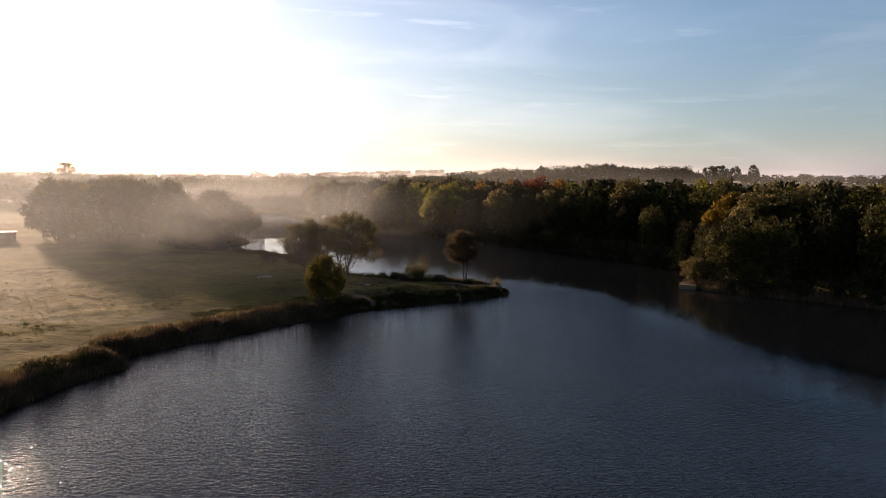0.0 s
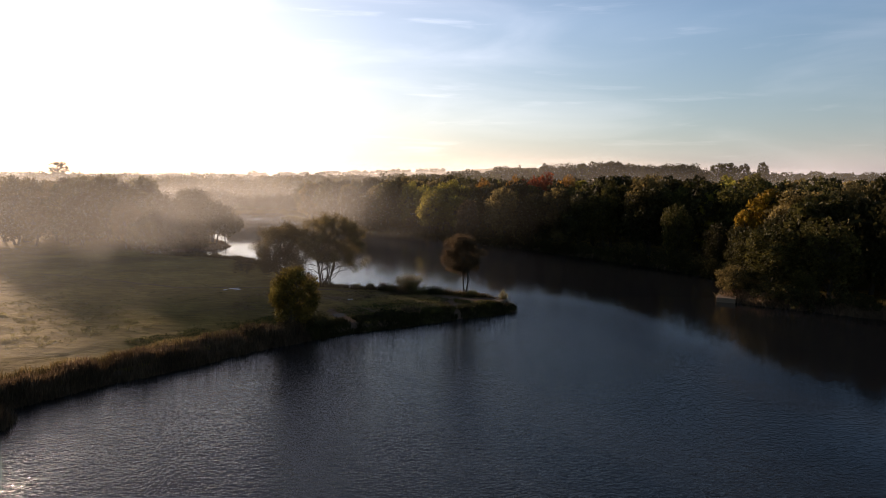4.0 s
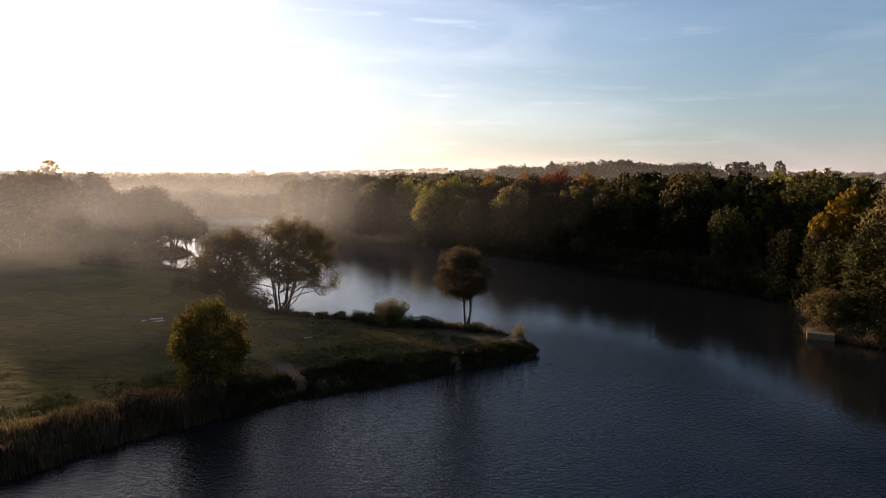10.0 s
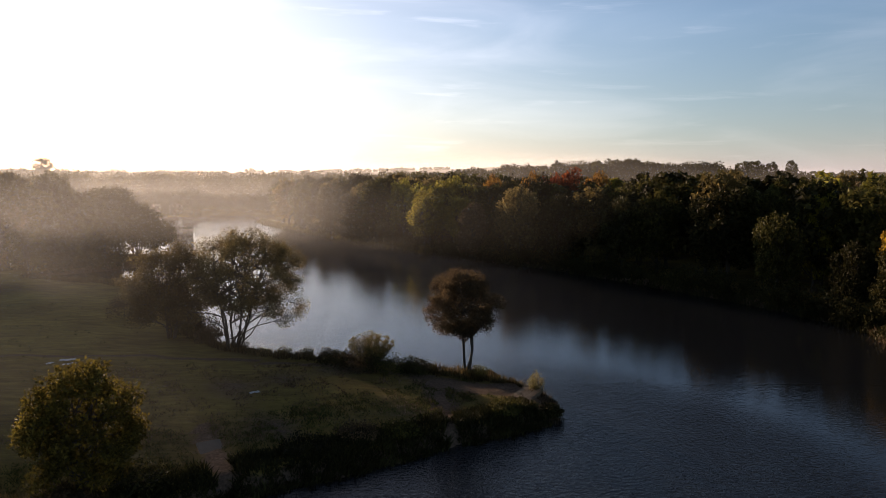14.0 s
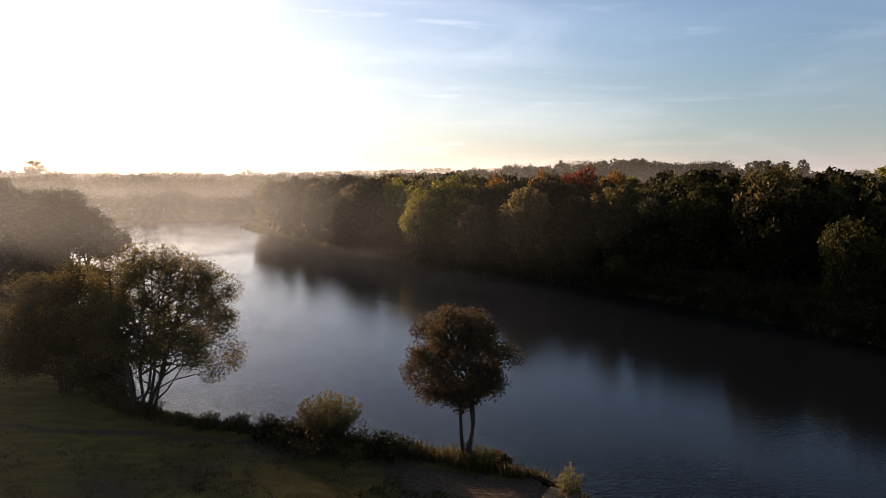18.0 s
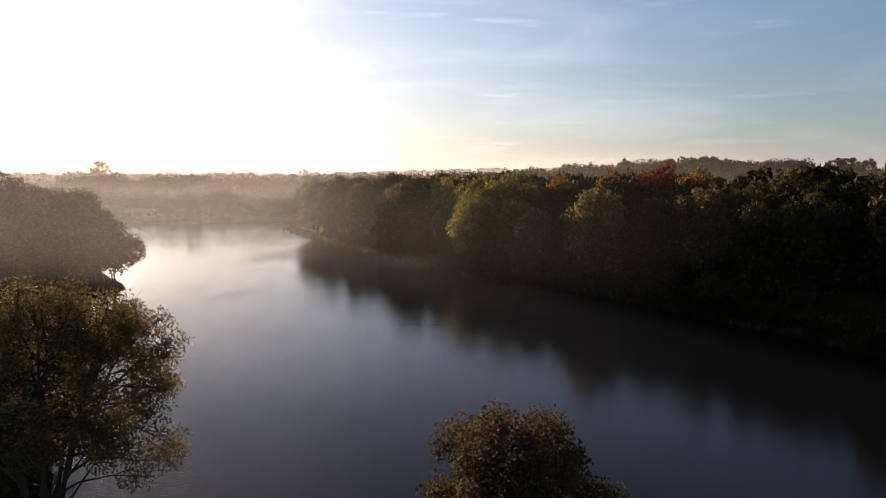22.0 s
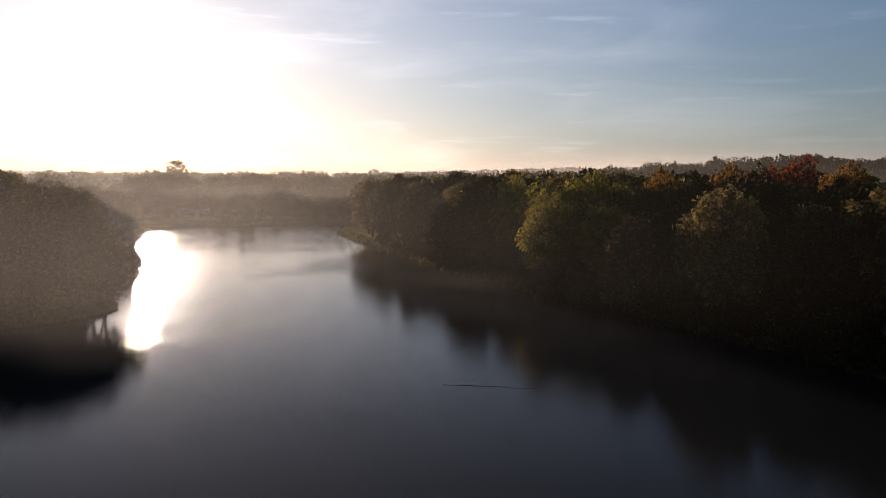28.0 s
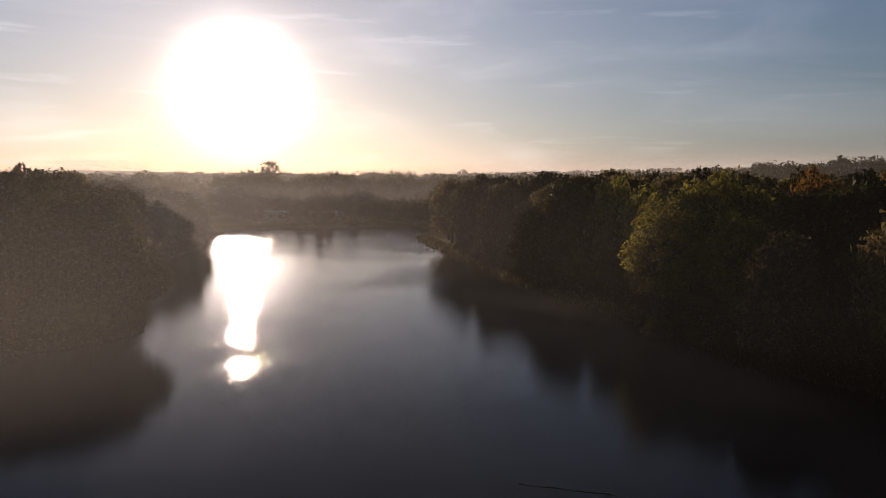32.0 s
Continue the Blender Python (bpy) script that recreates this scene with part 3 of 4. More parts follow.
# trodden ways: along the spit, down to the slip and to the fishing spots
TRACKS = [([(-60, 92), (-34, 80), (-22, 81.5), (-14, 81), (-6, 79.5), (0, 77.5), (4, 75.5), (7.5, 74)], 0.35, 0.75),
          ([(0.8, 75.5), (1.6, 70.5), (2.2, 66.8)], 0.9, 0.95), ([(1.5, 76), (4, 74.8), (6, 75)], 1.3, 1.0),
          ([(-12, 67), (-10, 63), (-8, 60.4)], 0.6, 0.8)]
worn = np.zeros(len(V))
for line, wide, much in TRACKS:
    worn = np.maximum(worn, much * (1 - smooth(wide * 0.4, wide * 1.6, shore_distance(V[:, 0], V[:, 1], line, False))))
steep = smooth(0.75, 0.45, V[:, 2]) * (V[:, 2] > -1.5)
worn = np.maximum(worn, steep)
# thin, scrubby turf towards the spit's end
worn = np.maximum(worn, 0.5 * smooth(-30, -10, V[:, 0]) * smooth(52, 62, V[:, 1]) * (0.7 + 0.5 * wobble(V[:, 0] * 0.4, V[:, 1] * 0.4)))
att = me.attributes.new("worn", "FLOAT", "POINT")
att.data.foreach_set("value", worn.astype(np.float32))
me.materials.append(ground_material())
me.update(calc_edges=True)
ground = tagged(new("ground", me), "rough dewy green meadow with worn earth on its banks", "ground", kind="structure")

water = mesh_object("water", [(-170, -150, 0), (140, -150, 0), (140, 290, 0), (-170, 290, 0)], [(0, 1, 2, 3)], water_material())
tagged(water, "dark still lake water with light ripples", "water", kind="structure")

# ---------------- the trees on the spit ----------------


def at(x, y, turn=0, sink=0.0):
    return pose(x, y, zland(x, y) - sink, 0, 0, turn)


tree(at(-16.4, 84.8), 11, 11.3, 10.6, "olive", "many-stemmed olive-green tree beside the water on the grassy spit", split=True, stems=7, clear=0.22, lobes=115, count=48000,
     leaf_size=0.08, shift=(1.5, -0.3), spread=0.2, girth=0.02, lobe_size=0.155, twigs=4, hollow=0.05,
     boughs=[(4.6, -0.6, 2.9, 0.8), (5.4, 0.3, 3.4, 0.9), (3.9, 0.8, 3.3, 0.7), (5.9, -0.4, 4.2, 0.9), (-4.0, -0.5, 3.4, 0.9), (-3.2, 0.8, 3.0, 0.8)])
tree(at(-22.8, 87.8), 12, 9.0, 9.4, "olive", "bushy olive-green tree at the back of the meadow", split=True, stems=5, clear=0.05, lobes=100, count=34000,
     leaf_size=0.1, girth=0.018, lobe_size=0.2, twigs=3, hollow=0.1)
tree(at(-14.6, 59.3), 13, 6.4, 6.2, "willow", "round old-gold willow on the near bank", split=True, stems=5, clear=0.04, lobes=70, count=18000,
     leaf_size=0.11, girth=0.018, lobe_size=0.22, twigs=3, hollow=0.15, droop=0.6)
tree(at(3.2, 78.2), 14, 8.2, 6.0, "russet", "small russet tree with twin stems at the spit's end", split=True, stems=3, clear=0.27, lobes=90, count=30000,
     leaf_size=0.08, shift=(-0.5, 0), girth=0.02, lobe_size=0.2, twigs=3, hollow=0.1, spread=0.1)


def wand_bush(m, seed, height, width, leaf, label, wands=230, per=60, size=0.036, name="bush"):
    """A bush of upright wands that fan out, set with narrow leaves."""
    rng = np.random.default_rng(seed)
    root = thing(name, m, label, "bush")
    tubes, P, R, N = Tubes(), [], [], []
    for _ in range(wands):
        a, q = rng.random() * 6.283, math.sqrt(rng.random())
        foot = Vector((math.cos(a) * q * width * 0.18, math.sin(a) * q * width * 0.18, -0.1))
        tip = Vector((math.cos(a) * q * width * 0.5, math.sin(a) * q * width * 0.5, height * (1 - 0.35 * q * q) * (0.62 + 0.42 * rng.random())))
        tubes.limb(bent(foot, tip, rng, 3, 0.03, 0.05), 0.018, 0.005, 3)
        for s in (0.4, 0.6, 0.8, 0.98):
            P.append(foot.lerp(tip, s))
            R.append(0.1 + 0.04 * rng.random())
            N.append(per // 4)
    V, F = leaves(rng, P, R, N, size, 1.0, 0.0, -1.6, 3.2)
    mesh_object("branchwork", tubes.v, tubes.f, M_BARK, root)
    ob = new("foliage", leaf_mesh("foliage", V, F, LEAF[leaf]))
    ob.parent = root
    return root


wand_bush(at(-4.4, 81.3), 21, 2.4, 3.8, "straw", "yellow-green willow bush on the spit's back bank")
wand_bush(at(-11.6, 82.8), 22, 1.1, 1.4, "willow", "small golden shrub on the bank", 60, 28)
wand_bush(at(-9.6, 82.2), 27, 0.9, 1.2, "reed", "tawny seeding tuft on the bank", 60, 28)
wand_bush(at(-7.9, 81.7), 28, 1.0, 1.5, "sedge", "brown dead tuft on the bank", 60, 28)
wand_bush(at(-13.4, 83.4), 29, 0.8, 1.2, "straw", "pale grassy tuft on the bank", 50, 28)
wand_bush(at(7.7, 74.9), 23, 1.6, 1.2, "straw", "leafy waterside shrub at the spit's tip", 50, 28)
wand_bush(at(3.9, 77.9), 24, 0.8, 1.8, "grass", "low green undergrowth at the tree's foot", 60, 28)
wand_bush(at(-15.8, 84.6), 25, 1.3, 2.0, "dark", "dark shrub at the foot of the tree", 60, 28)


def bramble(x, y, seed, height, width, leaf="dark"):
    """A low sprawling mound of bramble."""
    return tree(at(x, y), seed, height, width, leaf, "dark sprawling bramble mound on the grassy bank", stems=6, clear=0.02, lobes=26, count=1700, leaf_size=0.095,
                girth=0.02, lobe_size=0.32, twigs=2, hollow=0.2, spread=0.3, category="shrub", name="bramble", group="brambles on the spit", limb_sides=3)


for i, (x, y, h, w) in enumerate([(-7.0, 80.6, 0.6, 3.4), (-4.9, 79.4, 0.7, 4.2), (-2.7, 79.0, 0.9, 4.0), (-0.8, 78.6, 0.8, 3.2),
                                  (-19.0, 86.5, 1.1, 3.0), (-22.2, 89.6, 1.3, 3.2), (-5.8, 64.3, 0.6, 3.0), (-3.2, 66.2, 0.6, 2.8),
                                  (-1.0, 66.9, 0.5, 2.4), (-12.4, 60.0, 1.1, 3.0), (-14.8, 57.6, 1.0, 2.8), (5.2, 70.4, 0.7, 2.2), (8.2, 71.6, 0.7, 1.8),
                                  (-17.8, 55.6, 1.0, 2.6), (-29.0, 33.4, 1.2, 3.0), (-30.5, 29.6, 1.3, 3.4), (4.6, 78.9, 0.7, 1.8), (-23.8, 93.2, 3.6, 5.0), (-21.0, 90.6, 2.4, 4.0), (-30.5, 95.0, 2.6, 4.4)]):
    bramble(x, y, 300 + i, h, w, ("dark", "russet", "green")[i % 3])

# ---------------- woods ----------------
PROTO = {}
DARKS = "tall dark green tree crowded in the lakeside wood"
LABELS = {"dark": DARKS, "green": "leafy mid-green tree in the lakeside wood", "olive": "olive-tinted tree turning in early autumn",
          "lime": "yellow-green tree with sunlit crown in the wood", "gold": "golden autumn tree among darker trees",
          "orange": "orange autumn tree in the wood's edge", "red": "deep red autumn tree rising behind the wood",
          "russet": "brown-tinged tree at the water's edge", "willow": "old-gold tree in the wood"}


def wood_tree(x, y, leaf, height, width, form, near=True, group="lakeside wood"):
    key = (leaf, form, near)
    if key not in PROTO:
        s = 100 + len(PROTO) * 7
        wide, low = ((0.72, 0.05), (0.56, 0.04), (0.86, 0.08))[form]
        PROTO[key] = tree(at(x, y, s * 31), s, 10.0, 10.0 * wide, leaf, LABELS[leaf], clear=low, lobes=(48, 40, 54)[form] if near else 24,
                          count=5600 if near else 2300, leaf_size=0.295 if near else 0.44, single=True, girth=0.024, lobe_size=(0.27, 0.3, 0.24)[form],
                          twigs=1 if near else 0, hollow=0.4, stems=1 + form % 2, group=group, limb_sides=4)
        PROTO[key].scale = (width / (10 * wide), width / (10 * wide), height / 10)
        return PROTO[key]
    wide = (0.72, 0.56, 0.86)[form]
    ob = copy_thing(PROTO[key], at(x, y, random.random() * 360))
    ob.scale = (width / (10 * wide), width / (10 * wide), height / 10)
    return ob


def placed(taken, x, y, gap):
    if any((x - a) ** 2 + (y - b) ** 2 < gap * gap for a, b in taken):
        return False
    taken.append((x, y))
    return True


# trees that stand out: place, colour, height, width, form
SPECIAL = [(10.6, 169, "orange", 15.4, 6.5, 0), (5.6, 150.6, "russet", 11.0, 6.0, 1),
           (-3.2, 158.6, "olive", 3.2, 3.2, 2), (25, 172, "red", 17.0, 11, 2), (33, 174, "orange", 16.4, 8, 0), (18.6, 171, "orange", 16.2, 6.5, 0),
           (51.5, 98.5, "gold", 14.6, 7.0, 1), (48.0, 99.5, "gold", 11.2, 3.8, 1), (43.5, 80.3, "green", 9.6, 9.0, 0), (48.5, 76.2, "green", 10.8, 9.0, 2),
           (47.5, 87, "dark", 11.0, 8.0, 2), (46.4, 96, "dark", 8.6, 6.0, 2), (45.6, 91.5, "green", 8.2, 6.0, 0), (44.8, 101, "dark", 8.4, 5.5, 2), (52, 82, "dark", 12.4, 9, 0), (55, 74, "dark", 12.6, 9.5, 2), (48.5, 115, "lime", 13.6, 6.8, 0),
           (41.5, 111, "green", 11.2, 6.5, 2), (62, 92, "olive", 15.2, 10, 2), (66, 80, "olive", 15.0, 10, 0),
           (38, 156, "lime", 14.2, 7, 0), (46, 143, "lime", 13.6, 6, 2), (33, 150, "olive", 14.0, 6, 1), (20, 143, "dark", 12.4, 8.5, 0), (28.5, 134, "dark", 12.4, 8.5, 2),
           (60, 128, "russet", 14.6, 6, 0), (70, 118, "orange", 14.2, 5, 0)]
# trees that stand free towards the sun, with the gaps beside them
taken = [(-3.2, 162.4), (3.4, 161.2), (-8, 170), (-12, 175.5), (-7, 166), (48.5, 104.5), (46, 108.5), (0.5, 157)]
for i, (x, y, h, w, low) in enumerate([(-3.2, 162.4, 13.4, 9.4, 0.16), (3.4, 161.2, 11.4, 7.4, 0.1)]):
    tree(at(x, y, 40 * i), 95 + i, h, w, "sunlit", "broad yellow-green tree at the wood's edge, its leaf colour brightened as if sunlit", stems=2, clear=low, lobes=72, count=11000,
         leaf_size=0.22, girth=0.022, lobe_size=0.2, twigs=1, hollow=0.2, group="lakeside wood", limb_sides=4, single=True)
for x, y, leaf, h, w, form in SPECIAL:
    taken.append((x, y))
    wood_tree(x, y, leaf, h, w, form)
MIX = ["dark"] * 6 + ["green"] * 8 + ["olive"] * 4 + ["lime"] * 2
rng = np.random.default_rng(5)
bank = RIGHT_BANK[:18]
tries = rng.random((9000, 2))
tx, ty = -70 + tries[:, 0] * 230, 30 + tries[:, 1] * 250
dist = shore_distance(tx, ty)
edge = shore_distance(tx, ty, bank, False)
count = 0
for x, y, d, e in zip(tx, ty, dist, edge):
    if d < 0.7 or e > 52 or abs(d - e) > 0.5 or (x < -40 and y > 235) or count > 158:
        continue
    near = e < 17
    if near and e < 4 and rng.random() < 0.3 and placed(taken, x, y, 3.0):
        wood_tree(x, y, ("olive", "green", "dark")[int(rng.integers(3))], 2.5 + 2 * rng.random(), 3 + 2 * rng.random(), 2)
        continue
    if not placed(taken, x, y, 5.2 if near else 6.2):
        continue
    h = (13.0 if e < 8 else 13.8) + 2.2 * rng.random() + (0.8 if x > 40 else 0)
    wood_tree(x, y, MIX[int(rng.integers(len(MIX)))], h, h * (0.55 + 0.22 * rng.random()), int(rng.integers(3)), near)
    count += 1

# a closed rank of trees behind the wood's edge
for (ax, ay), (bx, by) in zip(bank[2:16], bank[3:17]):
    length = math.hypot(bx - ax, by - ay)
    for q in np.arange(3.0, length, 7.0):
        x, y = ax + (bx - ax) * q / length - (by - ay) / length * 11.0, ay + (by - ay) * q / length + (bx - ax) / length * 11.0
        if shore_distance([x], [y])[0] > 7:
            wood_tree(float(x), float(y), ("dark", "green")[int(q) % 2], 13.2 + 1.6 * rng.random(), 9.5 + 2 * rng.random(), 2, False)

# shrubs and low boughs that hide the feet of the wooded banks
def undergrowth(line, start, stop, each, label, seed):
    rng = np.random.default_rng(seed)
    pts = np.array(line, float)
    seg = np.hypot(*np.diff(pts, axis=0).T)
    run = np.concatenate([[0], np.cumsum(seg)])
    C, S, N = [], [], []
    for q in np.arange(start, run[-1] - stop, each):
        k = min(int(np.searchsorted(run, q)) - 1, len(seg) - 1)
        d = (pts[k + 1] - pts[k]) / seg[k]
        x, y = pts[k] + d * (q - run[k]) + np.array([-d[1], d[0]]) * (0.2 + 2.4 * rng.random())
        if np.hypot(x - 36.9, y - 78.9) < 3.0 or shore_distance([x], [y])[0] < 0.1:
            continue
        z = zland(float(x), float(y))
        h = 1.4 + 2.6 * rng.random() ** 2
        for _ in range(5):
            r = h * (0.25 + 0.2 * rng.random())
            C.append((x + rng.normal(0, 0.8), y + rng.normal(0, 0.8), z + r * 0.7 + (h - 1.7 * r) * rng.random()))
            S.append(r)
            N.append(90)
    V, F = leaves(rng, C, S, N, 0.2, 1.0, 0.5, single=True)
    return tagged(new("undergrowth", leaf_mesh("undergrowth", V, F, LEAF["dark"])), label, "plants", kind="stuff")


undergrowth(bank[1:], 12, 8, 1.1, "tangled dark undergrowth along the wooded bank", 51)
undergrowth(WOOD_SHORE[4:11], 14, 2, 1.6, "dark shrubs along the wooded point", 52)
undergrowth(WOOD_SHORE[:3], 0.5, 2, 1.0, "dark shrubs hanging over the water at the point", 53)

# the wood on the far side of the meadow, along the water
LEFT_WOOD = [(-101, 139), (-90, 131), (-74, 126.5), (-62, 129), (-62, 140), (-61, 153), (-66, 163), (-72, 177), (-79, 191), (-94, 207),
             (-106, 222), (-108, 200), (-104, 172), (-102, 152)]
tries = rng.random((5000, 2))
tx, ty = -130 + tries[:, 0] * 82, 122 + tries[:, 1] * 105
dist, dl = shore_distance(tx, ty, LEFT_WOOD), shore_distance(tx, ty)
count = 0
for x, y, d, s in zip(tx, ty, dist, dl):
    if d > -0.3 or s < 0.8 or count > 78:
        continue
    near = d > -13
    if not placed(taken, x, y, 5.6 if near else 7.4):
        continue
    h = (11.0 if d > -4 else 13.4) + 2.4 * rng.random() - (0.8 if x > -70 else 0) - (2.4 if s < 9 and y > 150 else 0)
    wood_tree(x, y, ("dark", "green", "dark", "olive")[int(rng.integers(4))], h, h * (0.6 + 0.25 * rng.random()), int(rng.integers(3)), near,
              "wood beside the meadow")
    count += 1

# a thin row of open-stemmed trees out on the point
for i, (x, y, h, w) in enumerate([(-50.6, 139.5, 9.2, 9.5), (-53.2, 135.2, 10.0, 8.5), (-57, 131.5, 10.6, 8.5), (-52.8, 144, 9.8, 8), (-58.5, 148.5, 13.0, 9), (-57, 142, 12.5, 9.5), (-48.9, 141.6, 6.8, 8.6)]):
    tree(at(x, y, i * 70), 60 + i, h, w, ("dark", "green")[i % 2], "open-stemmed tree on the wooded point above the water", stems=2 + i % 2, clear=0.14 if i in (1, 2) else 0.36,
         lobes=30, count=5200, leaf_size=0.24, girth=0.022, lobe_size=0.3, twigs=1, hollow=0.4, spread=0.15, group="wood beside the meadow")

# low spreading trees that lean out over the water round the point
for i, (x, y, h, w) in enumerate([(-60.5, 126.6, 7.0, 8.0), (-56.5, 129.6, 6.6, 7.6), (-52.4, 133.6, 6.4, 7.4)]):
    tree(at(x, y, i * 50), 80 + i, h, w, ("green", "dark", "olive")[i % 3], "low spreading tree leaning over the water on the wooded point", stems=3, clear=0.03,
         lobes=34, count=5000, leaf_size=0.22, girth=0.02, lobe_size=0.27, twigs=1, hollow=0.35, spread=0.25, single=True, group="wood beside the meadow")

# trees on the skyline ridge, well apart
RIDGE = [(122, 490, 12, 12), (150, 506, 10, 11), (70, 457, 15, 11), (60, 450, 12, 12), (84, 462, 11, 12), (98, 470, 13, 12), (46, 445, 12, 12),
         (34, 440, 11, 11), (20, 440, 10, 12), (225, 520, 13, 15), (238, 524, 12, 13), (256, 530, 14, 10), (330, 470, 12, 9), (5, 450, 12, 13), (-10, 455, 11, 12)]
for i, (x, y, h, w) in enumerate(RIDGE):
    wood_tree(x, y, ("dark", "green")[i % 2], h + 3, w, (2, 0)[i % 2], False, "skyline trees")
tree(at(-393, 665), 91, 29, 24, "dark", "tall open-crowned tree alone on the hazy skyline", stems=3, clear=0.3, lobes=46, count=4200, leaf_size=0.6,
     girth=0.03, lobe_size=0.15, twigs=2, hollow=0.0, spread=0.14, group="skyline trees", single=True)
wood_tree(-374, 668, "dark", 15, 13, 0, False, "skyline trees")
for i, (x, y, h, w) in enumerate([(127, 491, 16, 16), (140, 500, 14, 12), (100, 485, 14, 15), (216, 520, 15, 16)]):
    tree(at(x, y, i * 80), 92 + i, h, w, ("dark", "green")[i % 2], "open-crowned field tree standing up from the skyline", stems=2, clear=0.32, lobes=34, count=3000,
         leaf_size=0.5, girth=0.025, lobe_size=0.2, twigs=1, hollow=0.1, spread=0.14, group="skyline trees", single=True, limb_sides=4)
for x, y, h, w in ((-253, 864, 21, 20), (-240, 868, 18, 16), (-266, 866, 16, 15)):
    wood_tree(x, y, "dark", h, w, 2, False, "skyline trees")


def far_wood(name, line, depth, height, count, leaf, size, label, seed, each=46):
    """A distant belt of trees: many clumped crowns in one mesh."""
    rng = np.random.default_rng(seed)
    pts = np.array(line, float)
    seg = np.hypot(*np.diff(pts, axis=0).T)
    run = np.concatenate([[0], np.cumsum(seg)])
    C, R, N = [], [], []
    for _ in range(count):
        q = rng.random() * run[-1]
        x, y = np.interp(q, run, pts[:, 0]), np.interp(q, run, pts[:, 1])
        x, y = x + rng.normal(0, depth * 0.3), y + rng.random() * depth
        z0, h = zland(x, y), height * (0.7 + 0.5 * rng.random())
        if shore_distance([x], [y])[0] < 2:
            continue
        for k in range(6):
            r = h * (0.26 + 0.16 * rng.random())
            C.append((x + rng.normal(0, h * 0.34), y + rng.normal(0, h * 0.34), z0 + r * 0.8 + (h - 1.8 * r) * rng.random() ** 0.6))
            R.append(r)
            N.append(each)
    V, F = leaves(rng, C, R, N, size * 0.85, 1.0, 0.6, single=True)
    ob = new(name, leaf_mesh(name, V, F, LEAF[leaf]))
    return tagged(ob, label, "woodland", kind="stuff")


far_wood("far_wood", [(-150, 262), (-118, 262), (-85, 272), (-60, 272), (-45, 262)], 26, 6.8, 210, "dark", 0.42, "misty belt of trees along the lake's far shore", 31)
far_wood("far_wood", [(-330, 300), (-200, 330), (-90, 345), (20, 330)], 60, 14, 230, "green", 1.05, "hazy distant woodland behind the lake", 32, 120)
far_wood("far_wood", [(-30, 270), (20, 250), (70, 215), (110, 165), (150, 110)], 40, 13.5, 170, "dark", 0.8, "deep dark woodland behind the bank", 33)
far_wood("far_wood", [(-40, 450), (60, 470), (190, 500)], 40, 13.5, 130, "dark", 1.2, "ridge woodland on the skyline", 34, 150)
far_wood("far_wood", [(-520, 560), (-300, 620), (-100, 640), (60, 620)], 90, 15, 220, "dark", 1.8, "faint distant woodland in haze", 35)
far_wood("far_wood", [(-900, 1250), (-300, 1200), (-20, 1240)], 120, 8, 170, "dark", 3.0, "faint wooded hill on the horizon", 36)
far_wood("far_wood", [(180, 560), (420, 520), (640, 430)], 30, 8, 130, "dark", 1.4, "distant hedge and trees between fields", 37)



def conifer(x, y, height, seed):
    """A narrow conifer: a straight stem with drooping whorls of needled boughs."""
    rng = np.random.default_rng(seed)
    root = thing("conifer", at(x, y), "dark pointed conifer on the far shore", "tree", "far shore conifers")
    tubes, C, R, N = Tubes(), [], [], []
    tubes.limb([Vector((0, 0, -0.2)), Vector((0, 0, height * 0.5)), Vector((0, 0, height))], 0.02 * height, 0.02, 6)
    for i in range(26):
        z = height * (0.06 + 0.9 * i / 26)
        reach = height * 0.2 * (1 - i / 27)
        for k in range(6):
            a = i * 0.9 + k * 1.047 + rng.normal(0, 0.15)
            tip = Vector((math.cos(a) * reach, math.sin(a) * reach, z - reach * 0.3))
            tubes.limb([Vector((0, 0, z)), tip], 0.03, 0.01, 3)
            for s in (0.5, 0.95):
                C.append(Vector((0, 0, z)).lerp(tip, s))
                R.append(0.12 * height * (1 - i / 30) * 0.5 + 0.08)
                N.append(9)
    V, F = leaves(rng, C, R, N, 0.2, 0.6, 0.1)
    mesh_object("trunk", tubes.v, tubes.f, M_BARK, root)
    ob = new("boughs", leaf_mesh("boughs", V, F, LEAF["dark"]))
    ob.parent = root
    return root


for i, (x, y, h) in enumerate([(-102, 255.5, 7.5), (-97.5, 258, 8.6), (-95, 259, 7.4), (-88.5, 262.5, 7.0), (-99, 262, 8)]):
    conifer(x, y, h, 70 + i)

# ---------------- bank plants ----------------


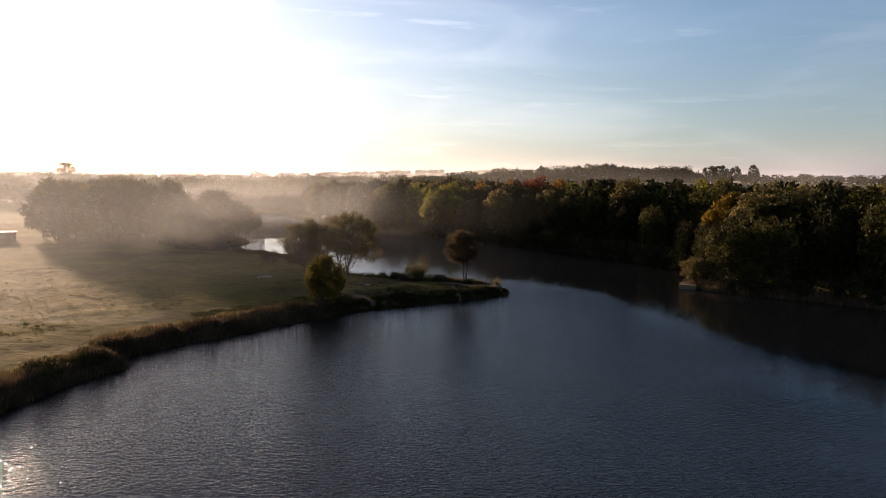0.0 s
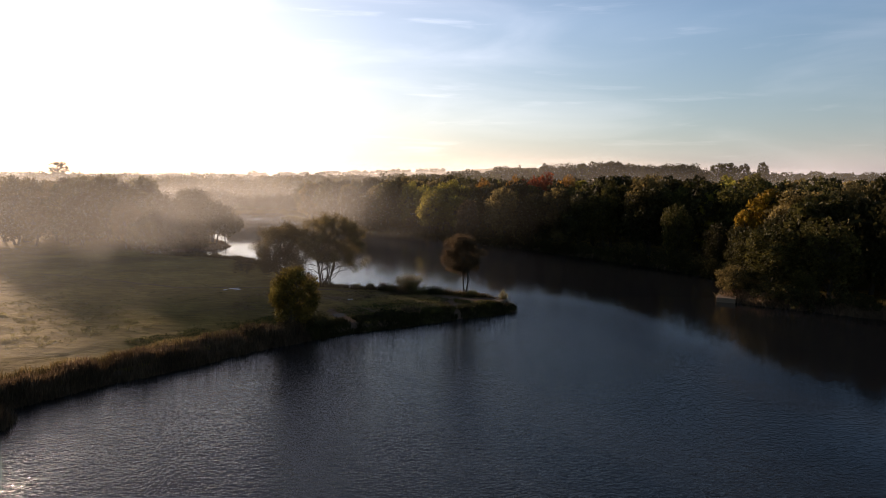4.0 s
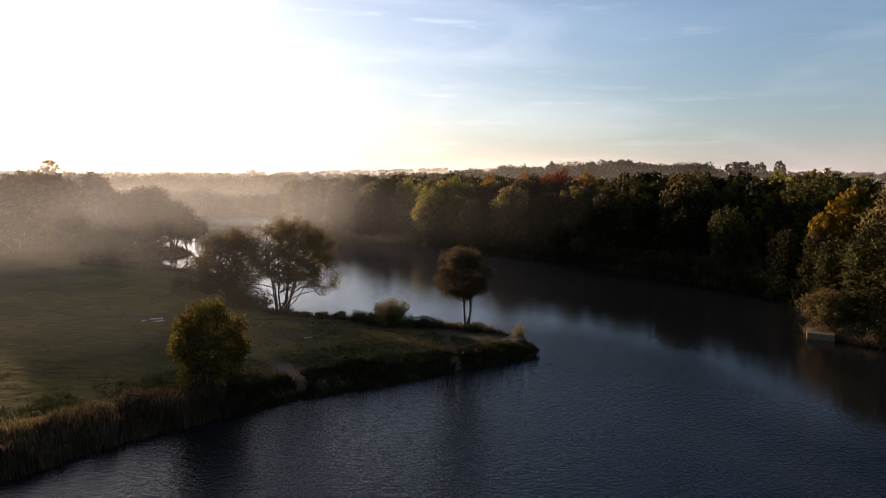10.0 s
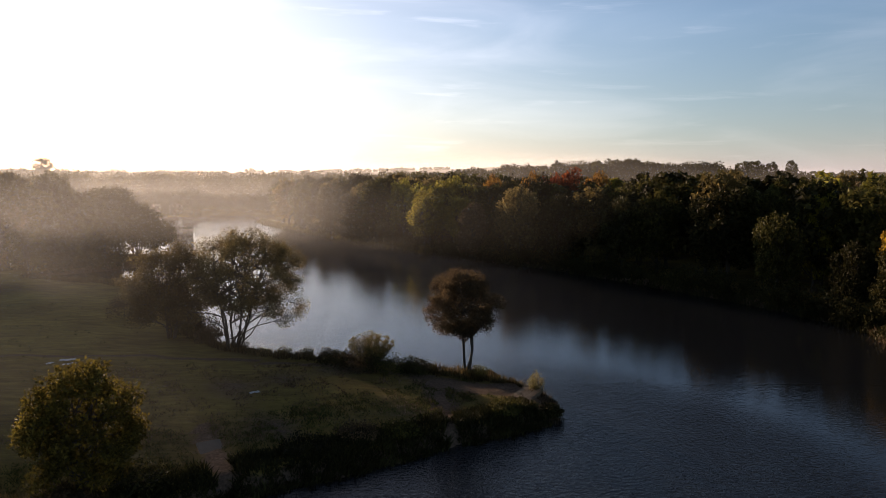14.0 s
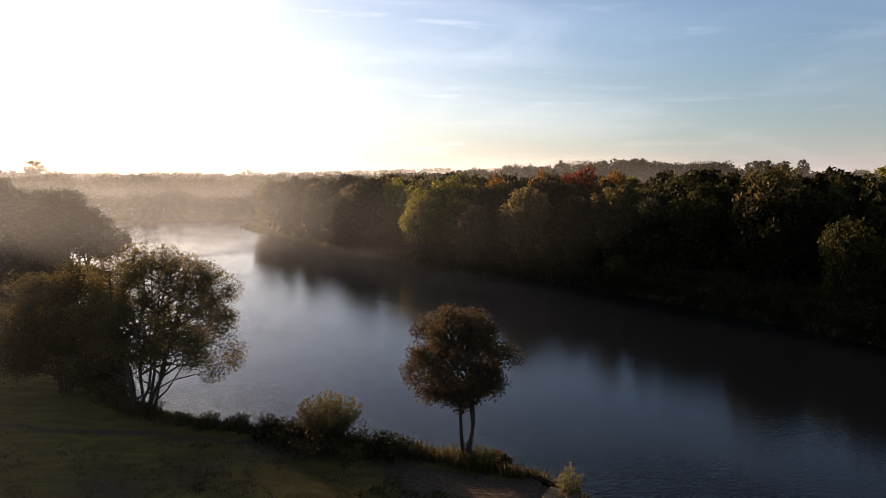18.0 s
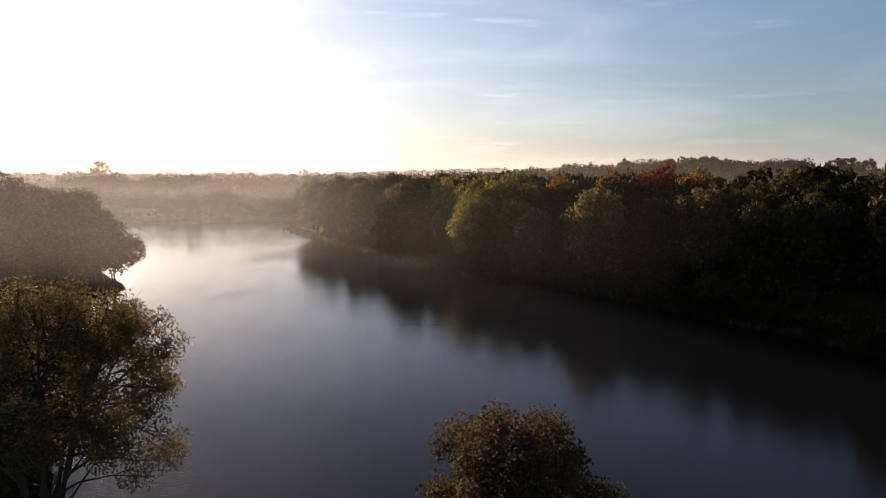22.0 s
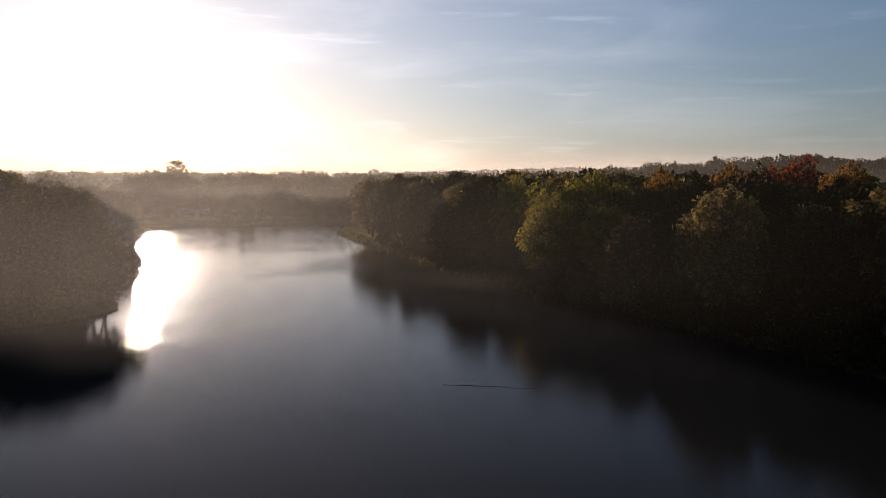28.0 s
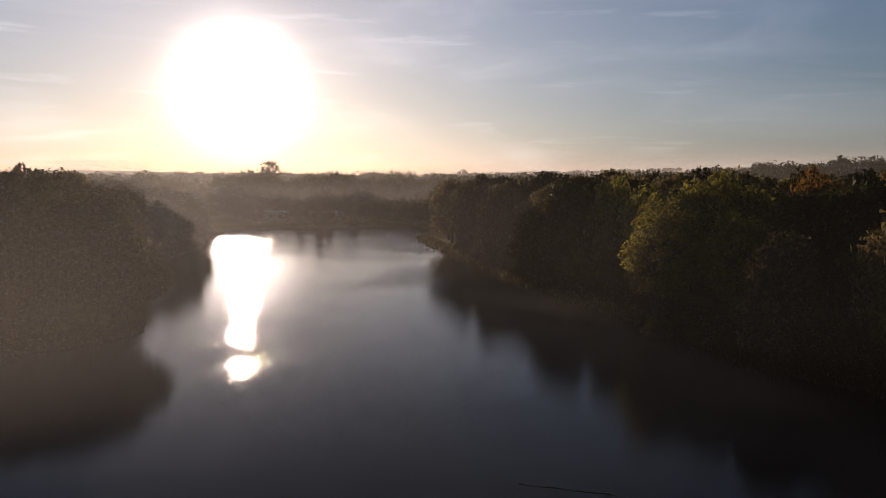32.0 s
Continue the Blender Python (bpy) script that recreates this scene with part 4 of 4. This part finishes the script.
def blades(name, line, count, spread0, spread1, height, leaf, label, seed, width=0.03, lean=0.35, ring=None, patch=0.0):
    """Upright blades in tufts along a shore line."""
    rng = np.random.default_rng(seed)
    pts = np.array(line, float)
    seg = np.hypot(*np.diff(pts, axis=0).T)
    run = np.concatenate([[0], np.cumsum(seg)])
    tufts = count // 9
    q = rng.random(tufts) * run[-1]
    k = np.clip(np.searchsorted(run, q) - 1, 0, len(seg) - 1)
    d = np.diff(pts, axis=0)[k] / seg[k][:, None]
    off = spread0 + (spread1 - spread0) * rng.random(tufts)
    base = pts[k] + d * (q - run[k])[:, None] + np.stack([-d[:, 1], d[:, 0]], 1) * off[:, None]
    keep = wobble(base[:, 0] * 0.5, base[:, 1] * 0.5) > patch - 1.2
    base = np.repeat(base[keep], 9, 0) + rng.normal(0, 0.16, (keep.sum() * 9, 2))
    z = land(base[:, 0], base[:, 1])
    ok = z > -0.35
    for line2, clear in ((TRACKS[1][0], 0.3), (TRACKS[2][0], 1.3), ([(-11.5, 65.6), (-8.9, 61.2)], 0.6)):
        ok &= shore_distance(base[:, 0], base[:, 1], line2, False) + 0.35 * wobble(base[:, 0] * 2, base[:, 1] * 2) > clear
    base, z = base[ok], z[ok]
    n = len(base)
    h = height * (0.45 + 0.75 * rng.random(n)) * (0.75 + 0.35 * wobble(base[:, 0] * 0.8, base[:, 1] * 0.8))
    a = rng.random(n) * 6.283
    side = np.stack([np.cos(a), np.sin(a), np.zeros(n)], 1) * width
    foot = np.column_stack([base, z - 0.05])
    tip = foot + np.column_stack([rng.normal(0, lean, n) * h, rng.normal(0, lean, n) * h, h])
    mid = (foot + tip) / 2 + np.column_stack([np.zeros((n, 2)), 0.12 * h])
    V = np.stack([foot - side, foot + side, mid - side * 0.8, mid + side * 0.8, tip], 1).reshape(-1, 3)
    i = np.arange(n)[:, None] * 5
    F = np.concatenate([i + np.array(t) for t in ((0, 1, 3), (0, 3, 2), (2, 3, 4))])
    ob = new(name, leaf_mesh(name, V, F, LEAF[leaf]))
    return tagged(ob, label, "plants", kind="stuff")


blades("reeds", NEAR_BANK[2:11], 34000, -0.5, 2.8, 1.1, "sedge", "tall dark sedge standing along the near bank", 40, width=0.035, lean=0.2)
blades("reeds", NEAR_BANK[2:11], 24000, 1.4, 4.6, 0.8, "reed", "tawny seeding grass behind the near bank", 41)
blades("reeds", NEAR_BANK[10:], 18000, -0.4, 2.6, 0.55, "dark", "dark brambly growth hanging over the spit's edge", 42, width=0.045, lean=0.5)
blades("reeds", [NEAR_BANK[-1]] + SPIT_BACK[:3], 2200, -0.3, 0.9, 0.38, "sedge", "sedge round the spit's tip", 49)
blades("reeds", NEAR_BANK[8:], 20000, 2.0, 8.5, 0.24, "grass", "rough dark grass on the spit", 50, width=0.03, lean=0.6)
blades("reeds", SPIT_BACK[1:12], 17000, -0.2, 1.9, 0.75, "reed", "rough tawny grasses along the spit's back bank", 43)
blades("reeds", SPIT_BACK[10:], 8000, -0.2, 2.2, 0.9, "reed", "reeds round the bay", 44, width=0.05)
blades("reeds", RIGHT_BANK[:6], 26000, -4.5, 1.5, 1.0, "straw", "pale reeds on the low bank under the wood", 45, width=0.07)
blades("reeds", RIGHT_BANK[4:15], 14000, -0.8, 1.6, 1.1, "dark", "dark waterside growth under the wood", 46, width=0.06)
blades("grass", [(-60, 42), (-34, 55), (-22, 66), (-12, 72), (0, 74), (6, 73.5)], 14000, -13, 13, 0.15, "grass", "tufted meadow grass on the spit", 47, width=0.03, lean=0.5)
blades("grass", [(-75, 60), (-55, 75), (-30, 90)], 9000, -16, 16, 0.2, "grass", "pale seeding grass across the meadow", 48, width=0.03, lean=0.5)

blades("grass", [(-62, -4), (-54, 26), (-44, 46), (-30, 62)], 26000, -5, 20, 0.26, "straw", "dewy tufted meadow grass catching the low sun", 58, width=0.03, lean=0.5, patch=0.7)
blades("reeds", [(-24, 70), (-14, 72), (-4, 74), (4, 75)], 9000, -7, 7.5, 0.22, "sedge", "brown dead stalks in the spit's turf", 54, width=0.03, lean=0.6, patch=0.6)
blades("reeds", [(-24, 72), (-14, 74), (-4, 75.5), (3, 76)], 5000, -6, 6, 0.26, "reed", "tawny tussocks on the spit", 55, width=0.03, lean=0.6, patch=0.95)
blades("reeds", WOOD_SHORE[:6], 8000, -0.7, 1.4, 0.75, "sedge", "dark sedge along the wooded point", 57, width=0.06, lean=0.4)
blades("reeds", RIGHT_BANK[12:18], 12000, -0.9, 1.6, 1.1, "sedge", "dark sedge overhanging the wooded bank", 56, width=0.05, lean=0.5)

# ---------------- fishing stages and small things ----------------


def fishing_stage(m, long, deep, label):
    root = thing("fishing_stage", m, label, "platform", "fishing stages")
    n = 9
    for i in range(n):
        x = -long / 2 + long * i / n
        part("plank", box_bm(x + 0.01, -deep / 2, 0.5, x + long / n - 0.01, deep / 2, 0.545), M_WOOD, root)
    part("front_board", box_bm(-long / 2, -deep / 2 - 0.05, -0.05, long / 2, -deep / 2 - 0.003, 0.54), M_WOOD, root)
    for s in (-1, 1):
        x = s * (long / 2 + 0.028)
        part("side_board", box_bm(x - 0.025, -deep / 2, -0.05, x + 0.025, deep / 2, 0.54), M_WOOD, root)
        for y in (-deep / 2 + 0.1, deep / 2 - 0.1):
            part("post", box_bm(s * (long / 2 - 0.1) - 0.06, y - 0.06, -1.4, s * (long / 2 - 0.1) + 0.06, y + 0.06, 0.497), M_WOOD, root)
    return root


fishing_stage(pose(36.9, 78.9, 0.05, 0, 0, -28), 2.2, 2.7, "weathered timber fishing stage at the water's edge")
fishing_stage(pose(6.9, 73.9, 0.3, 0, 0, 62), 2.2, 1.3, "low earth-stained timber fishing stage on the spit's tip")
wand_bush(at(37.8, 81.2), 26, 1.9, 1.8, "russet", "brown dead shrub beside the fishing stage", 60, 20)

slip = box_bm(-0.6, -2.6, -0.2, 0.6, 2.4, 0.03, 0.03)
sl = part("slipway", slip, M_STONE, None)
sl.matrix_world = pose(-10.0, 63.1, 0.6, 6, 0, 30)
tagged(sl, "worn grey concrete slip running down the bank", "slipway")


def sheet(m, seed, sx, sy, label):
    """A crumpled pale sheet lying in the grass."""
    rng = np.random.default_rng(seed)
    bm = bmesh.new()
    bmesh.ops.create_grid(bm, x_segments=9, y_segments=6, size=1)
    for v in bm.verts:
        r = 1 + 0.22 * math.sin(5 * math.atan2(v.co.y, v.co.x) + seed)
        v.co = Vector((v.co.x * sx * r, v.co.y * sy * r, 0.09 + 0.06 * rng.random()))
    bmesh.ops.solidify(bm, geom=bm.faces[:], thickness=0.02)
    ob = part("plastic_sheet", bm, M_PLASTIC, None)
    ob.matrix_world = m
    return tagged(ob, label, "sheet")


SHEETS = [(-27.0, 79.2, 20, 0.5, 0.22), (-26.2, 78.0, 50, 0.4, 0.18), (-27.9, 78.4, 80, 0.25, 0.16), (-10.9, 72.6, 30, 0.3, 0.13)]
for i, (x, y, turn, sx, sy) in enumerate(SHEETS):
    sheet(at(x, y, turn), 3 + i, sx, sy, "pale crumpled scrap of sheet lying in the meadow grass")


def floating_branch(x, y, turn, long, seed):
    """A long bare branch lying on the water with a few side twigs."""
    rng = np.random.default_rng(seed)
    root = thing("floating_branch", pose(x, y, 0.005, 0, 0, turn), "long bare dead branch floating on the still lake", "branch")
    line = bent(Vector((-long / 2, 0, 0)), Vector((long / 2, 0.3, 0)), rng, 8, 0.02)
    for p in line:
        p.z = 0.02 * math.sin(p.x * 3)
    limb = Tubes()
    limb.limb(line, 0.022, 0.008, 7)
    mesh_object("stem", limb.v, limb.f, M_BARK, root, "wet dark bark")
    for k in (2, 4, 5, 7):
        twig = Tubes()
        tip = line[k] + Vector((0.3 + 0.2 * rng.random(), (0.12 + 0.15 * rng.random()) * (-1) ** k, 0.08 + 0.1 * rng.random()))
        twig.limb(bent(line[k], tip, rng, 3, 0.06), 0.014, 0.005, 5)
        mesh_object("twig", twig.v, twig.f, M_BARK, root)
    return root


floating_branch(-5.2, 125.3, 2, 6.4, 5)


def lodge(x, y, turn, long, label):
    """A low holiday lodge with a shallow pitched roof."""
    root = thing("lodge", at(x, y, turn), label, "lodge", "lodges by the far shore")
    part("wall", box_bm(-long / 2, -1.9, -0.2, long / 2, 1.9, 2.5, 0.02), M_WALLB, root)
    bm = bmesh.new()
    pts = [(sx * (long / 2 + 0.3), y, z) for sx in (-1, 1) for y, z in ((-2.2, 2.504), (0, 3.3), (2.2, 2.504))]
    vs = [bm.verts.new(p) for p in pts]
    for f in ((0, 1, 4, 3), (1, 2, 5, 4), (0, 3, 5, 2), (0, 2, 1), (3, 4, 5)):
        bm.faces.new([vs[i] for i in f])
    part("roof", bm, M_ROOF, root)
    for i in range(3):
        x0 = -long / 2 + long * (i + 0.5) / 3
        w = part("window", box_bm(x0 - 0.6, -1.94, 1.0, x0 + 0.6, -1.903, 2.0, 0.005), M_STONE, root)
    return root


hut = thing("field_shelter", at(-101, 130.5, 18), "small dark timber field shelter with a pale roof beside the wood", "hut")
for y in (-1.3, 1.3):
    part("wall", box_bm(-2.0, y - 0.06, -0.2, 2.0, y + 0.06, 2.0, 0.01), M_BARK, hut, "dark stained boards")
part("wall", box_bm(-2.0, -1.237, -0.2, -1.9, 1.237, 2.0, 0.01), M_BARK, hut)
part("wall", box_bm(1.9, -1.237, -0.2, 2.0, 1.237, 2.0, 0.01), M_BARK, hut)
part("roof", box_bm(-2.25, -1.65, 2.004, 2.25, 1.65, 2.12, 0.02), M_ROOF, hut, "pale sheet roof")
lodge(-118, 266, 12, 9, "pale lodge among the trees by the far shore")
lodge(-104, 274, -8, 10, "pale lodge with a grey roof by the far shore")

# ---------------- mist and glare sheets ---


def veil(x0, y0, x1, y1, height, base, density, scale, label, seed, fade=0.22, lean=0.0):
    rng = np.random.default_rng(seed)
    nu, nv = 40, 10
    d = np.array([x1 - x0, y1 - y0], float)
    n = np.array([-d[1], d[0]]) / np.hypot(*d)
    V, T = [], []
    ph = rng.random(3) * 6.28
    for j in range(nv + 1):
        for i in range(nu + 1):
            u, v = i / nu, j / nv
            bow = 0.03 * np.hypot(*d) * (math.sin(u * 7 + ph[0]) * 0.5 + math.sin(u * 3 + ph[1]))
            p = np.array([x0, y0]) + d * u + n * bow
            V.append((p[0], p[1], base + v * height * (0.85 + 0.15 * math.sin(u * 11 + ph[2]))))
            ends = float(smooth(0, fade, u) * smooth(1, 1 - fade, u))
            T.append(ends * float(smooth(1.0, 0.5, v) * smooth(0.0, 0.4, v)) * (1 - lean * u))
    F = [(j * (nu + 1) + i, j * (nu + 1) + i + 1, (j + 1) * (nu + 1) + i + 1, (j + 1) * (nu + 1) + i) for j in range(nv) for i in range(nu)]
    ob = mesh_object("mist", V, F, mist_glare_material("mist", density, scale), smooth=True)
    att = ob.data.attributes.new("thick", "FLOAT", "POINT")
    att.data.foreach_set("value", np.array(T, np.float32))
    return tagged(ob, label, "mist", kind="stuff")


# translucent sheets added to imitate distance haze and lens glare
THIN = "thin pale sheet added for morning mist and lens glare"
veil(-900, 760, 700, 800, 70, -20, 0.7, 0.004, THIN, 1, 0.1, 0.3)
veil(-500, 436, -30, 438, 60, -12, 0.5, 0.008, THIN, 2, 0.4, 0.6)
veil(-330, 296, 15, 316, 34, -8, 0.3, 0.012, THIN, 3, 0.2, 0.6)
veil(-200, 190, 0, 186, 28, -3, 0.26, 0.02, THIN, 4, 0.35, 0.75)
# the next six lift dark woods and meadow the way lens glare does
veil(-170, 42, -19, 52, 26, -6, 0.2, 0.02, THIN, 10, 0.27, 0.2)
veil(-130, 71, -18, 79, 25, 1.0, 0.18, 0.02, THIN, 12, 0.22)
veil(-70, 58, -3, 65, 24, -3.5, 0.03, 0.03, THIN, 17, 0.3)
veil(-54, 98, -8, 117, 19, 4.5, 0.13, 0.02, THIN, 11, 0.25)
veil(-70, 150, 34, 122, 24, 0.0, 0.058, 0.02, THIN, 13, 0.45, 0.68)
veil(-56, 166, 10, 152, 26, -1.0, 0.03, 0.03, THIN, 18, 0.35, 0.7)
veil(-60, 400, 300, 396, 60, -14, 0.1, 0.008, THIN, 14, 0.25)
# a low pale sheet added where the ripples reflect the reeds
LOW = "low pale sheet standing in for rippled reed reflections"
veil(-34, 172, 10, 150, 4.0, -0.4, 0.025, 0.12, LOW, 8, 0.5)


def mist_lift_sheet(x0, y0, x1, y1, z, density, scale, label):
    """An added level mist sheet brightening the open water, gone before the banks."""
    us, vs = np.linspace(x0, x1, 60), np.linspace(y0, y1, 90)
    X, Y = np.meshgrid(us, vs)
    T = smooth(0.5, 6, -shore_distance(X, Y)) * smooth(28, -6, X) * smooth(y0, y0 + 30, Y) * smooth(y1, y1 - 10, Y)
    V = np.stack([X, Y, z + 0.25 * wobble(X * 0.1, Y * 0.1)], -1).reshape(-1, 3)
    i = (np.arange(89)[:, None] * 60 + np.arange(59)[None, :]).ravel()
    ob = mesh_object("mist", V, np.stack([i, i + 1, i + 61, i + 60], 1), mist_glare_material("mist", density, scale, 0.5), smooth=True)
    att = ob.data.attributes.new("thick", "FLOAT", "POINT")
    att.data.foreach_set("value", T.ravel().astype(np.float32))
    return tagged(ob, label, "mist", kind="stuff")


# pale layer that raises the darkest tones of the water
mist_lift_sheet(-110, 76, 60, 240, 0.8, 0.055, 0.09, "patchy sheet of thin mist added to brighten the lake")
